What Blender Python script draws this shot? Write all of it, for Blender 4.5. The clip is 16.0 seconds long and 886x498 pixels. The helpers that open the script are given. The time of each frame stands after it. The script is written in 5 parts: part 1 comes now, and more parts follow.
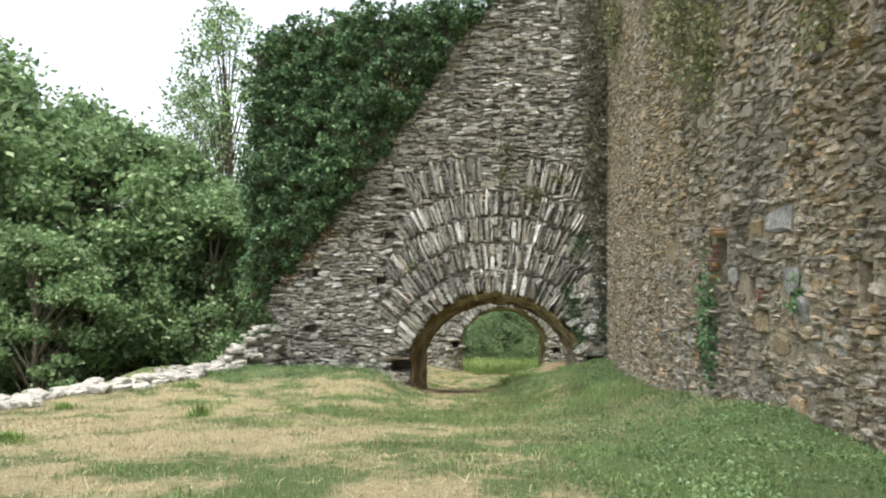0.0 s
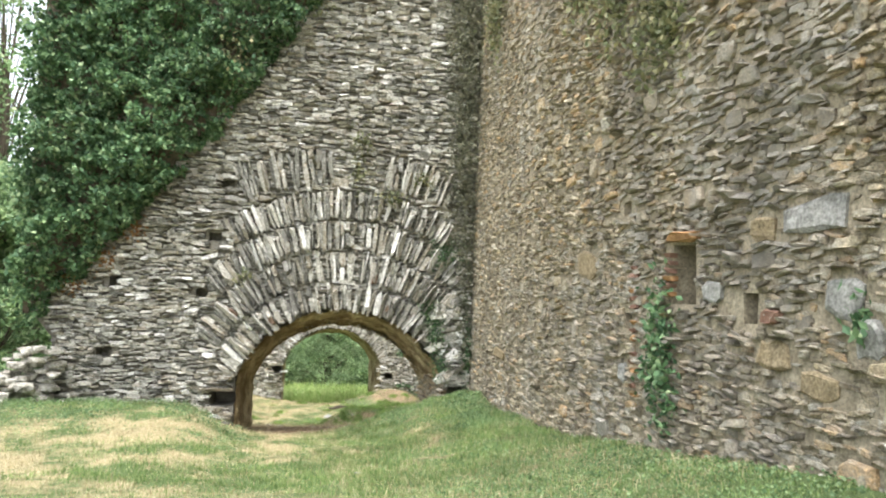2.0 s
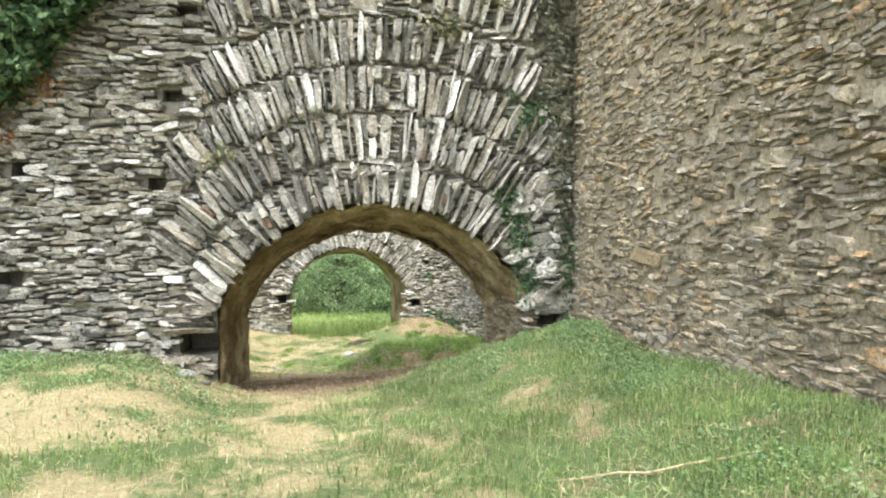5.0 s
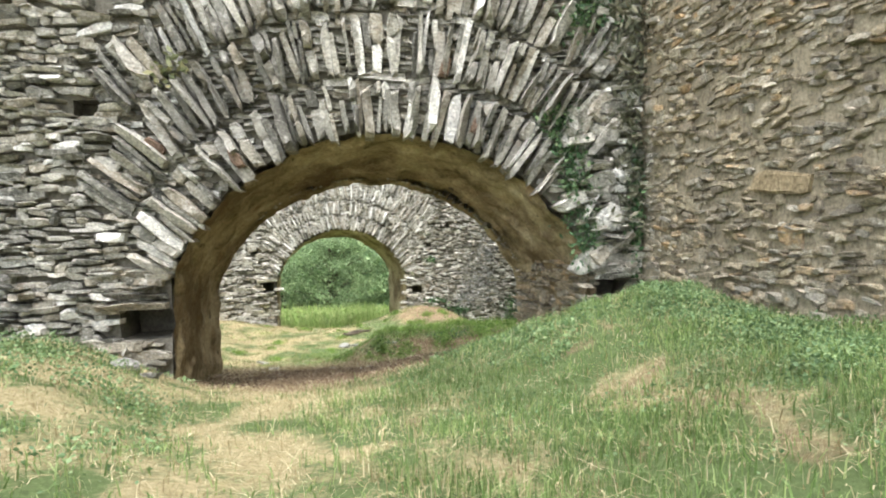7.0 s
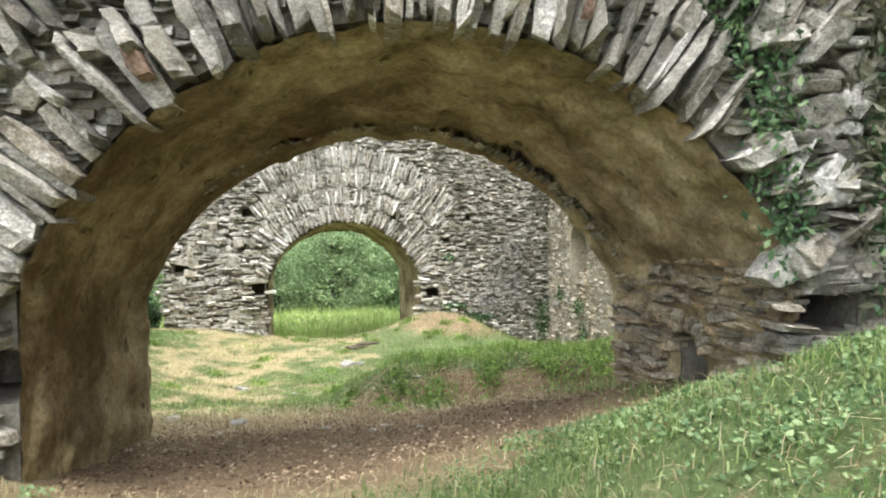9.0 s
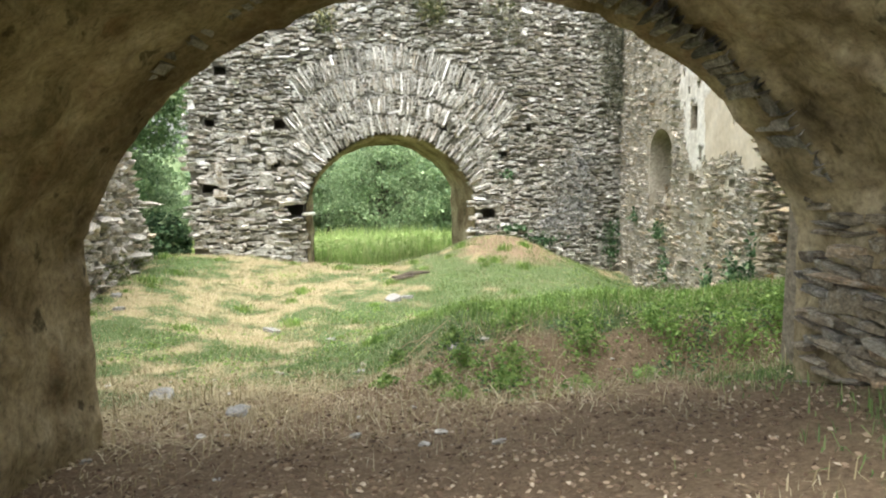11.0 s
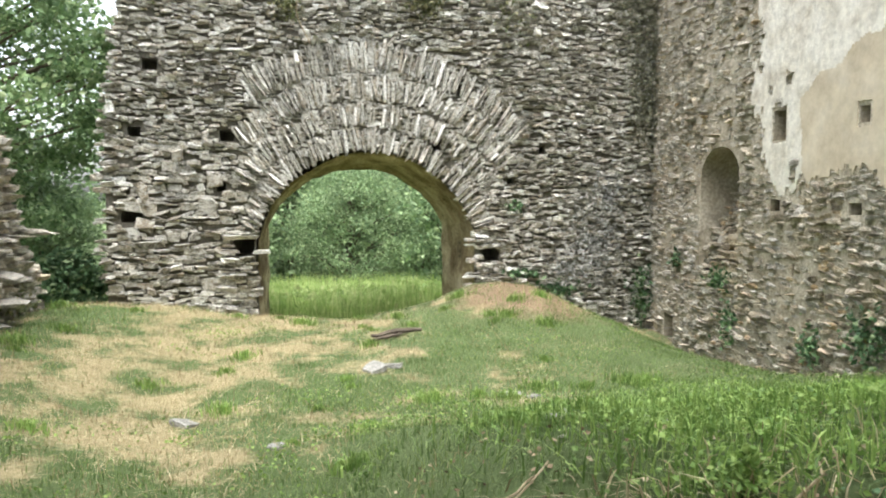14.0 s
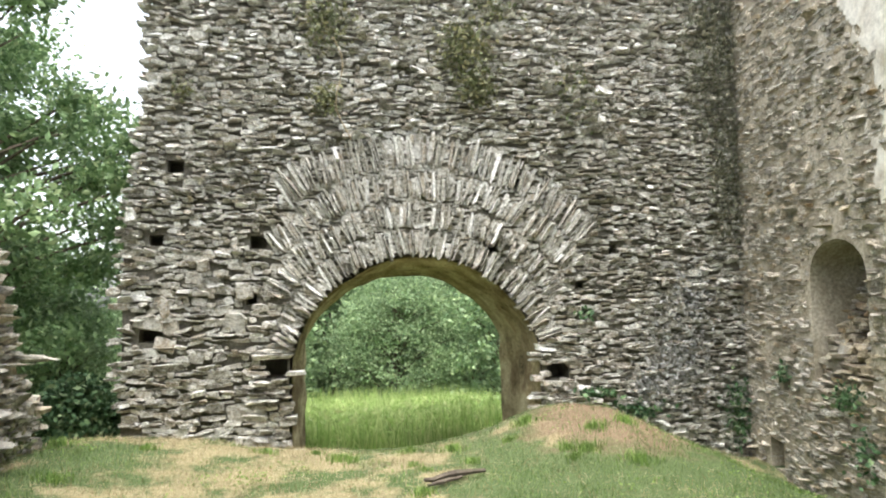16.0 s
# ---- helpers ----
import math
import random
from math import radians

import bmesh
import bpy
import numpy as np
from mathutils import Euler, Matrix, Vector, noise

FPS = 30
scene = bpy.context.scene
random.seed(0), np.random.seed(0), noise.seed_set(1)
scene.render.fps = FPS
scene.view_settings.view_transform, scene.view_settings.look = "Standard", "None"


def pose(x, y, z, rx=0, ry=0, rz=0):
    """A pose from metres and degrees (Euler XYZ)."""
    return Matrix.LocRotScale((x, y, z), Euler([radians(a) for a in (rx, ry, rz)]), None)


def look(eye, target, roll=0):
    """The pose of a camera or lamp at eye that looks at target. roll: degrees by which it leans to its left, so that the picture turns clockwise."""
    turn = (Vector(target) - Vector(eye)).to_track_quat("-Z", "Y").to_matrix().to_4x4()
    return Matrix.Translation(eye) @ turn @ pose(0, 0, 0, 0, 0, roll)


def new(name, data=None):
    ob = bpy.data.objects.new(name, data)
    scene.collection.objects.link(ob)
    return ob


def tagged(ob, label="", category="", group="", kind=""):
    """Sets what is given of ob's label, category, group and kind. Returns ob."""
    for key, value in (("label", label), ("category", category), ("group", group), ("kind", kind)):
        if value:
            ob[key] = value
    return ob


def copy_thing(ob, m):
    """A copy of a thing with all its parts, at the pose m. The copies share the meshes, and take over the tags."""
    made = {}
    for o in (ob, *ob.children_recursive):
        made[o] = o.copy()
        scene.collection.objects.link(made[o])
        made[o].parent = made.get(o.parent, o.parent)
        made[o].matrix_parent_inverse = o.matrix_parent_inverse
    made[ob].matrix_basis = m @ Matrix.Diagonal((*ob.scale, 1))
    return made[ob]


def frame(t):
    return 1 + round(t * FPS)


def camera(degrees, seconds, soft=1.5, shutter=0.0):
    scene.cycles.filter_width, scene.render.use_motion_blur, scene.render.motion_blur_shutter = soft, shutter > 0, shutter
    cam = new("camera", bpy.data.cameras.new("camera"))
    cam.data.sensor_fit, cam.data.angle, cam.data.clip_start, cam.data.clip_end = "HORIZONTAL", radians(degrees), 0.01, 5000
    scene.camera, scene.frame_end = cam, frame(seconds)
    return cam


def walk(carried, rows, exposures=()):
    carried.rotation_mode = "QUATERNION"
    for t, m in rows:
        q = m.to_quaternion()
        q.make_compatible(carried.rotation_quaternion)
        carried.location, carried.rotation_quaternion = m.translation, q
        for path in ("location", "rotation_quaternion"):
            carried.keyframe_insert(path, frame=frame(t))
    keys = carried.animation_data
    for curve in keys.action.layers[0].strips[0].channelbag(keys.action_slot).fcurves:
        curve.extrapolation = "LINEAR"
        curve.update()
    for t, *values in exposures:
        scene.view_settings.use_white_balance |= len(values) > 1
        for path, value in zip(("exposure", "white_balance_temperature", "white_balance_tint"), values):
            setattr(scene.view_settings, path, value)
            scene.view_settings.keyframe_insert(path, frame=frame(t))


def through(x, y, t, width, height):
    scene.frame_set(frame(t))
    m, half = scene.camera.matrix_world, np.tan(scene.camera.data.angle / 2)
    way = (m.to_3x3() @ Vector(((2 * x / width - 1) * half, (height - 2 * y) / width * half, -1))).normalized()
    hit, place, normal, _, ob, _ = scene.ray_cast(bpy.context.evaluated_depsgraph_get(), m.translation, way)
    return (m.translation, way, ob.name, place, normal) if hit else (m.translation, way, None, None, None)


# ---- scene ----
cam = camera(63.1, 16.0, soft=2.0)
PATH = [
    (0, (0.038, -0.484, 1.494), (0.033, 1.515, 1.575), 0.6),
    (0.5, (-0.089, 0.338, 1.544), (0.065, 2.329, 1.66), 1.4),
    (1, (-0.27, 1.006, 1.547), (-0.071, 2.993, 1.649), 1.9),
    (1.5, (-0.489, 1.822, 1.47), (-0.079, 3.776, 1.584), 2.9),
    (2, (-0.647, 2.778, 1.332), (-0.146, 4.708, 1.486), 2.2),
    (2.5, (-0.679, 3.905, 1.176), (-0.095, 5.808, 1.369), 1.7),
    (3, (-0.718, 5.02, 1.086), (-0.197, 6.942, 1.267), 1.6),
    (3.5, (-0.568, 6.222, 0.964), (-0.119, 8.16, 1.172), 0.7),
    (4, (-0.52, 7.303, 0.886), (-0.158, 9.265, 1.032), 0.9),
    (4.5, (-0.404, 8.284, 0.77), (0.07, 10.227, 0.788), 0.3),
    (4.7, (-0.386, 8.665, 0.742), (0.106, 10.603, 0.701), 0.4),
    (6.8, (-0.111, 11.695, 0.041), (0.421, 13.622, -0.029), -0.6),
    (7, (-0.091, 12.082, -0.027), (0.433, 14.011, -0.085), -0.6),
    (7.5, (0.025, 13.111, -0.201), (0.548, 15.041, -0.268), -0.5),
    (8, (0.13, 14.139, -0.201), (0.621, 16.073, -0.337), -0.6),
    (8.5, (0.316, 15.216, -0.244), (0.863, 17.138, -0.321), -0.5),
    (9, (0.458, 16.109, -0.199), (0.971, 18.041, -0.262), -0.4),
    (9.5, (0.492, 16.64, -0.122), (1.007, 18.568, -0.249), -0.6),
    (10, (0.693, 17.261, -0.187), (1.189, 19.185, -0.42), -1.0),
    (10.2, (0.75, 17.497, -0.217), (1.215, 19.422, -0.496), -0.9),
    (12.3, (1.061, 20.475, -0.42), (1.401, 22.423, -0.719), -1.1),
    (12.5, (1.104, 20.71, -0.543), (1.479, 22.652, -0.84), -1.3),
    (13, (1.112, 21.466, -0.797), (1.552, 23.394, -1.095), -1.2),
    (13.5, (1.152, 22.26, -0.997), (1.635, 24.188, -1.224), -0.9),
    (14, (1.183, 22.987, -0.973), (1.648, 24.927, -1.122), -0.0),
    (14.5, (1.178, 23.632, -0.981), (1.665, 25.571, -1.007), -0.8),
    (15, (1.249, 24.105, -1.027), (1.62, 26.07, -1.064), -1.1),
    (15.5, (1.26, 24.575, -0.933), (1.623, 26.541, -0.934), -1.1),
    (16, (1.36, 25.023, -0.86), (1.711, 26.987, -0.723), -1.3),
]
EXPOSURES = [(0, 1.5, 6350, 9.2), (1, 2.05, 6350, 9.2), (2, 2.15, 6350, 9.2), (3.5, 2.31, 6350, 9.2), (7, 2.19, 6350, 9.2), (10, 2.3, 6350, 9.2), (13, 2.1, 6350, 9.2), (16, 2.08, 6350, 9.2)]
walk(cam, [(t, look(eye, target, roll)) for t, eye, target, roll in PATH], EXPOSURES)

# world: bright overcast sky, soft high sun
world = bpy.data.worlds.new("overcast")
scene.world = world
world.use_nodes = True
wn, wl = world.node_tree.nodes, world.node_tree.links
sky = wn.new("ShaderNodeTexSky")
sky.sky_type, sky.sun_disc = "NISHITA", False
sky.sun_elevation, sky.sun_rotation = radians(75), radians(218)
sky.air_density, sky.dust_density, sky.ozone_density = 1.0, 4.0, 1.0
hsv = wn.new("ShaderNodeHueSaturation")
hsv.inputs["Saturation"].default_value = 0.3
wl.new(sky.outputs[0], hsv.inputs["Color"])
wl.new(hsv.outputs[0], wn["Background"].inputs[0])
wn["Background"].inputs[1].default_value = 0.15
sun_data = bpy.data.lights.new("sun", "SUN")
sun_data.energy, sun_data.angle, sun_data.color = 0.9, radians(40), (1.0, 0.98, 0.94)
sun = new("sun", sun_data)
sun.matrix_world = look((0, 0, 0), (0.03, 0.22, -1.0))

rng = np.random.default_rng(7)


# ---- mesh and material helpers ----
def mesh_from(name, verts, groups, smooth=False):
    """One mesh from an (n, 3) array and arrays of faces, one array for each number of corners."""
    me = bpy.data.meshes.new(name)
    verts = np.asarray(verts, np.float32)
    me.vertices.add(len(verts))
    me.vertices.foreach_set("co", verts.ravel())
    groups = [np.asarray(g, np.int32) for g in groups if len(g)]
    loops = np.concatenate([g.ravel() for g in groups])
    sizes = np.concatenate([np.full(len(g), g.shape[1]) for g in groups])
    me.loops.add(len(loops))
    me.loops.foreach_set("vertex_index", loops)
    me.polygons.add(len(sizes))
    me.polygons.foreach_set("loop_start", np.concatenate([[0], np.cumsum(sizes)[:-1]]).astype(np.int32))
    me.polygons.foreach_set("use_smooth", np.full(len(sizes), smooth))
    me.update(calc_edges=True)
    return me


def piece(name, me, material, parent=None, label="", category="", group="", kind=""):
    """Links a mesh as one object, under a parent if there is one."""
    me.materials.clear()
    me.materials.append(material)
    ob = new(name, me)
    if parent is not None:
        ob.parent = parent
    return tagged(ob, label, category, group, kind)


def empty(name, label, category, group="", kind="", at=(0, 0, 0)):
    ob = new(name)
    ob.location = at
    return tagged(ob, label, category, group, kind)


def node_material(name):
    m = bpy.data.materials.new(name)
    m.use_nodes = True
    n, l = m.node_tree.nodes, m.node_tree.links
    return m, n, l, n["Principled BSDF"]


def noise_node(n, l, scale, detail=4.0, rough=0.6, stretch=None):
    geo = n.new("ShaderNodeNewGeometry")
    tex = n.new("ShaderNodeTexNoise")
    tex.inputs["Scale"].default_value, tex.inputs["Detail"].default_value = scale, detail
    tex.inputs["Roughness"].default_value = rough
    if stretch:
        mul = n.new("ShaderNodeVectorMath")
        mul.operation = "MULTIPLY"
        mul.inputs[1].default_value = stretch
        l.new(geo.outputs["Position"], mul.inputs[0])
        l.new(mul.outputs[0], tex.inputs["Vector"])
    else:
        l.new(geo.outputs["Position"], tex.inputs["Vector"])
    return tex.outputs["Fac"]


def ramp_node(n, l, fac, stops):
    r = n.new("ShaderNodeValToRGB")
    els = r.color_ramp.elements
    els[0].position, els[0].color = stops[0][0], (*stops[0][1], 1)
    els[1].position, els[1].color = stops[-1][0], (*stops[-1][1], 1)
    for p, c in stops[1:-1]:
        e = els.new(p)
        e.color = (*c, 1)
    l.new(fac, r.inputs[0])
    return r.outputs[0]


def grey(v):
    return (v, v, v)


def mixed(n, l, fac, a, b, mode="MIX"):
    m = n.new("ShaderNodeMix")
    m.data_type, m.blend_type = "RGBA", mode
    for value, socket in ((fac, m.inputs[0]), (a, m.inputs[6]), (b, m.inputs[7])):
        if isinstance(value, bpy.types.NodeSocket):
            l.new(value, socket)
        elif socket == m.inputs[0]:
            socket.default_value = value
        else:
            socket.default_value = (*value, 1)
    return m.outputs[2]


def one_by_one(n, l):
    """A random value for each island or object."""
    geo, info, add, fr = (n.new(k) for k in ("ShaderNodeNewGeometry", "ShaderNodeObjectInfo", "ShaderNodeMath", "ShaderNodeMath"))
    add.operation, fr.operation = "ADD", "FRACT"
    l.new(geo.outputs["Random Per Island"], add.inputs[0])
    l.new(info.outputs["Random"], add.inputs[1])
    l.new(add.outputs[0], fr.inputs[0])
    return fr.outputs[0]


def relief(n, l, bsdf, fac, strength, distance):
    b = n.new("ShaderNodeBump")
    b.inputs["Strength"].default_value, b.inputs["Distance"].default_value = strength, distance
    l.new(fac, b.inputs["Height"])
    l.new(b.outputs[0], bsdf.inputs["Normal"])


def stone_material(name, stops, lichen, lichen_amount, stain, stain_amount, streak=None, veil=None):
    m, n, l, b = node_material(name)
    colour = ramp_node(n, l, one_by_one(n, l), stops)
    grain = ramp_node(n, l, noise_node(n, l, 17, 7, 0.75, (1, 1, 1.8)), [(0.3, grey(0.35)), (0.48, grey(0.9)), (0.7, grey(1.7))])
    colour = mixed(n, l, 1.0, colour, grain, "MULTIPLY")
    spots = ramp_node(n, l, noise_node(n, l, 6.5, 7, 0.8), [(1 - lichen_amount - 0.07, grey(0)), (1 - lichen_amount + 0.09, grey(0.85))])
    colour = mixed(n, l, spots, colour, lichen)
    fleck = ramp_node(n, l, noise_node(n, l, 15, 9, 0.8, (1, 1, 1.5)), [(0.57, grey(0)), (0.66, grey(0.8))])
    colour = mixed(n, l, fleck, colour, tuple(min(0.86, 1.15 * c) for c in lichen))
    speck = ramp_node(n, l, noise_node(n, l, 55, 6, 0.8), [(0.33, grey(0.45)), (0.5, grey(1.0)), (0.68, grey(1.45))])
    colour = mixed(n, l, 1.0, colour, speck, "MULTIPLY")
    rust = ramp_node(n, l, noise_node(n, l, 3.3, 5, 0.7), [(0.56, grey(0)), (0.7, grey(0.55))])
    colour = mixed(n, l, rust, colour, (0.27, 0.2, 0.125))
    if veil:
        cover = ramp_node(n, l, noise_node(n, l, 0.6, 6, 0.7, (1, 1, 0.3)), [(0.5, grey(0)), (0.64, grey(0.6))])
        colour = mixed(n, l, cover, colour, veil)
    patches = ramp_node(n, l, noise_node(n, l, 0.55, 4, 0.6, streak), [(1 - stain_amount - 0.1, grey(0)), (1 - stain_amount + 0.12, grey(0.75))])
    colour = mixed(n, l, patches, colour, stain)
    l.new(colour, b.inputs["Base Color"])
    b.inputs["Roughness"].default_value = 0.85
    b.inputs["Specular IOR Level"].default_value = 0.25
    relief(n, l, b, noise_node(n, l, 21, 8, 0.78, (1, 1, 1.7)), 1.0, 0.035)
    return m


def rough_material(name, stops, scale, fine, bump=0.6, depth=0.03, stretch=None, hard=(0.6, 1.3)):
    m, n, l, b = node_material(name)
    colour = ramp_node(n, l, noise_node(n, l, scale, 5, 0.65, stretch), stops)
    grain = ramp_node(n, l, noise_node(n, l, fine, 6, 0.7), [(0.32, grey(hard[0])), (0.68, grey(hard[1]))])
    l.new(mixed(n, l, 1.0, colour, grain, "MULTIPLY"), b.inputs["Base Color"])
    b.inputs["Roughness"].default_value = 0.92
    b.inputs["Specular IOR Level"].default_value = 0.15
    relief(n, l, b, noise_node(n, l, fine * 0.7, 7, 0.7), bump, depth)
    return m


def leaf_material(name, stops, through=0.3, rough=0.5):
    m, n, l, b = node_material(name)
    colour = ramp_node(n, l, one_by_one(n, l), stops)
    broad = ramp_node(n, l, noise_node(n, l, 0.8, 3), [(0.3, grey(0.7)), (0.7, grey(1.3))])
    colour = mixed(n, l, 1.0, colour, broad, "MULTIPLY")
    l.new(colour, b.inputs["Base Color"])
    b.inputs["Roughness"].default_value = rough
    b.inputs["Specular IOR Level"].default_value = 0.3
    tr, mx = n.new("ShaderNodeBsdfTranslucent"), n.new("ShaderNodeMixShader")
    l.new(colour, tr.inputs["Color"])
    mx.inputs[0].default_value = through
    l.new(b.outputs[0], mx.inputs[1])
    l.new(tr.outputs[0], mx.inputs[2])
    l.new(mx.outputs[0], n["Material Output"].inputs["Surface"])
    return m


# ---- materials ----
GREY_STONE = stone_material(
    "grey_slate", [(0.0, (0.118, 0.115, 0.097)), (0.25, (0.251, 0.242, 0.205)), (0.5, (0.405, 0.390, 0.330)), (0.68, (0.307, 0.270, 0.205)), (0.84, (0.543, 0.520, 0.450)), (0.92, (0.6, 0.58, 0.52)), (0.94, (0.78, 0.76, 0.7)), (1.0, (0.84, 0.82, 0.77))],
    (0.764, 0.730, 0.665), 0.42, (0.205, 0.195, 0.175), 0.38)
BROWN_STONE = stone_material(
    "brown_rubble", [(0.0, (0.15, 0.125, 0.09)), (0.3, (0.33, 0.275, 0.185)), (0.55, (0.44, 0.375, 0.26)), (0.72, (0.33, 0.31, 0.26)), (0.86, (0.5, 0.42, 0.285)), (0.95, (0.46, 0.31, 0.16)), (1.0, (0.66, 0.61, 0.51))],
    (0.6, 0.57, 0.48), 0.4, (0.17, 0.155, 0.13), 0.43, (1, 1, 0.35), (0.42, 0.41, 0.375))
COURT_STONE = stone_material(
    "court_slate", [(0.0, (0.17, 0.16, 0.13)), (0.25, (0.32, 0.3, 0.245)), (0.5, (0.46, 0.44, 0.375)), (0.68, (0.36, 0.31, 0.235)), (0.84, (0.58, 0.56, 0.49)), (0.9, (0.64, 0.62, 0.56)), (0.92, (0.8, 0.78, 0.72)), (1.0, (0.85, 0.83, 0.78))],
    (0.74, 0.73, 0.68), 0.46, (0.31, 0.3, 0.27), 0.3)
PALE_RUBBLE = stone_material(
    "pale_rubble", [(0.0, (0.25, 0.23, 0.19)), (0.4, (0.45, 0.42, 0.35)), (0.7, (0.56, 0.52, 0.44)), (0.9, (0.52, 0.43, 0.3)), (1.0, (0.74, 0.71, 0.64))],
    (0.68, 0.66, 0.6), 0.4, (0.4, 0.38, 0.34), 0.4)
MORTAR = rough_material("grey_mortar", [(0.3, (0.11, 0.1, 0.08)), (0.7, (0.24, 0.225, 0.185))], 3, 25)
BROWN_MORTAR = rough_material("earthy_mortar", [(0.3, (0.235, 0.2, 0.14)), (0.7, (0.43, 0.375, 0.275))], 3, 25, 0.9, 0.035, None, (0.45, 1.3))


def vault_material():
    """Damp lime plaster: ochre patches, brown and reddish stains, dark pits."""
    m, n, l, b = node_material("vault_plaster")
    colour = ramp_node(n, l, noise_node(n, l, 1.7, 6, 0.65), [(0.28, (0.1, 0.08, 0.045)), (0.42, (0.25, 0.2, 0.11)), (0.56, (0.42, 0.35, 0.21)), (0.74, (0.6, 0.53, 0.36))])
    damp = ramp_node(n, l, noise_node(n, l, 0.75, 5, 0.65), [(0.5, grey(0)), (0.64, grey(0.75))])
    colour = mixed(n, l, damp, colour, (0.115, 0.075, 0.04))
    red = ramp_node(n, l, noise_node(n, l, 1.1, 6, 0.7, (1, 1, 0.4)), [(0.6, grey(0)), (0.72, grey(0.6))])
    colour = mixed(n, l, red, colour, (0.24, 0.115, 0.055))
    grain = ramp_node(n, l, noise_node(n, l, 22, 8, 0.75), [(0.3, grey(0.5)), (0.5, grey(1.0)), (0.7, grey(1.35))])
    colour = mixed(n, l, 1.0, colour, grain, "MULTIPLY")
    pits = ramp_node(n, l, noise_node(n, l, 6, 4, 0.6), [(0.3, grey(0.35)), (0.38, grey(1))])
    l.new(mixed(n, l, 1.0, colour, pits, "MULTIPLY"), b.inputs["Base Color"])
    b.inputs["Roughness"].default_value = 0.92
    b.inputs["Specular IOR Level"].default_value = 0.15
    relief(n, l, b, noise_node(n, l, 9, 8, 0.75), 0.8, 0.035)
    return m


SOFFIT = vault_material()
PLASTER = rough_material("old_lime_plaster", [(0.3, (0.46, 0.41, 0.32)), (0.42, (0.66, 0.62, 0.53)), (0.6, (0.78, 0.75, 0.67))], 2.2, 9, 0.8, 0.03, None, (0.72, 1.12))
TAN_PLASTER = rough_material("tan_lime_plaster", [(0.3, (0.44, 0.37, 0.27)), (0.5, (0.56, 0.49, 0.37)), (0.7, (0.64, 0.58, 0.47))], 1.2, 5, 0.3, 0.02, None, (0.85, 1.1))
WALL_PLASTER = rough_material("thin_render", [(0.3, (0.32, 0.275, 0.2)), (0.5, (0.45, 0.4, 0.31)), (0.7, (0.6, 0.55, 0.45))], 1.4, 18, 0.9, 0.035, None, (0.5, 1.3))
PALE_STONE = rough_material("pale_stone", [(0.3, (0.25, 0.23, 0.19)), (0.7, (0.5, 0.48, 0.42))], 5, 20, 0.8, 0.03, None, (0.5, 1.4))
LICHEN_STONE = rough_material("pale_grey_block", [(0.3, (0.18, 0.175, 0.16)), (0.7, (0.37, 0.365, 0.335))], 9, 30, 0.9, 0.03, None, (0.5, 1.4))
RUSTY_STONE = rough_material("rusty_stone", [(0.3, (0.27, 0.14, 0.06)), (0.7, (0.42, 0.26, 0.13))], 6, 30)
REDDISH_STONE = rough_material("reddish_stone", [(0.3, (0.17, 0.105, 0.07)), (0.7, (0.34, 0.25, 0.19))], 12, 30, 0.9, 0.03, None, (0.45, 1.4))
OCHRE_STONE = rough_material("ochre_stone", [(0.3, (0.2, 0.155, 0.09)), (0.7, (0.36, 0.29, 0.185))], 9, 30, 0.9, 0.03, None, (0.45, 1.4))
RED_BRICK = rough_material("red_brick", [(0.3, (0.18, 0.1, 0.07)), (0.7, (0.28, 0.175, 0.13))], 8, 40)
BARK = rough_material("bark", [(0.3, (0.07, 0.055, 0.04)), (0.7, (0.17, 0.14, 0.1))], 3, 20)
DEAD_WOOD = rough_material("dead_wood", [(0.3, (0.06, 0.05, 0.04)), (0.7, (0.16, 0.13, 0.1))], 6, 30)
TWIG = rough_material("dry_twig", [(0.3, (0.32, 0.25, 0.15)), (0.7, (0.48, 0.4, 0.27))], 6, 30)
TREE_LEAF = leaf_material("tree_leaf", [(0, (0.085, 0.150, 0.060)), (0.5, (0.177, 0.270, 0.116)), (0.85, (0.268, 0.372, 0.168)), (1, (0.415, 0.492, 0.264))], 0.35)
SHRUB_LEAF = leaf_material("willow_leaf", [(0, (0.136, 0.215, 0.104)), (0.5, (0.236, 0.330, 0.165)), (1, (0.381, 0.479, 0.243))], 0.35)
IVY_LEAF = leaf_material("ivy_leaf", [(0, (0.036, 0.08, 0.036)), (0.55, (0.088, 0.165, 0.072)), (0.85, (0.165, 0.26, 0.12)), (1, (0.3, 0.38, 0.2))], 0.15, 0.6)
DRY_LEAF = leaf_material("dry_leaf", [(0, (0.2, 0.09, 0.035)), (0.6, (0.3, 0.15, 0.06)), (1, (0.34, 0.24, 0.11))], 0.25)
GREY_TWIGS = leaf_material("grey_brambles", [(0, (0.2, 0.2, 0.18)), (0.5, (0.36, 0.36, 0.34)), (1, (0.55, 0.55, 0.52))], 0.1, 0.8)
CREEPER = leaf_material("grey_creeper", [(0, (0.09, 0.1, 0.062)), (0.5, (0.165, 0.168, 0.108)), (1, (0.3, 0.285, 0.2))], 0.3)
WALL_PLANT = leaf_material("wall_plant", [(0, (0.108, 0.132, 0.060)), (0.5, (0.192, 0.204, 0.102)), (1, (0.324, 0.300, 0.156))], 0.3)
GRASS = leaf_material("green_grass", [(0, (0.085, 0.145, 0.042)), (0.5, (0.165, 0.25, 0.08)), (1, (0.31, 0.37, 0.155))], 0.35)
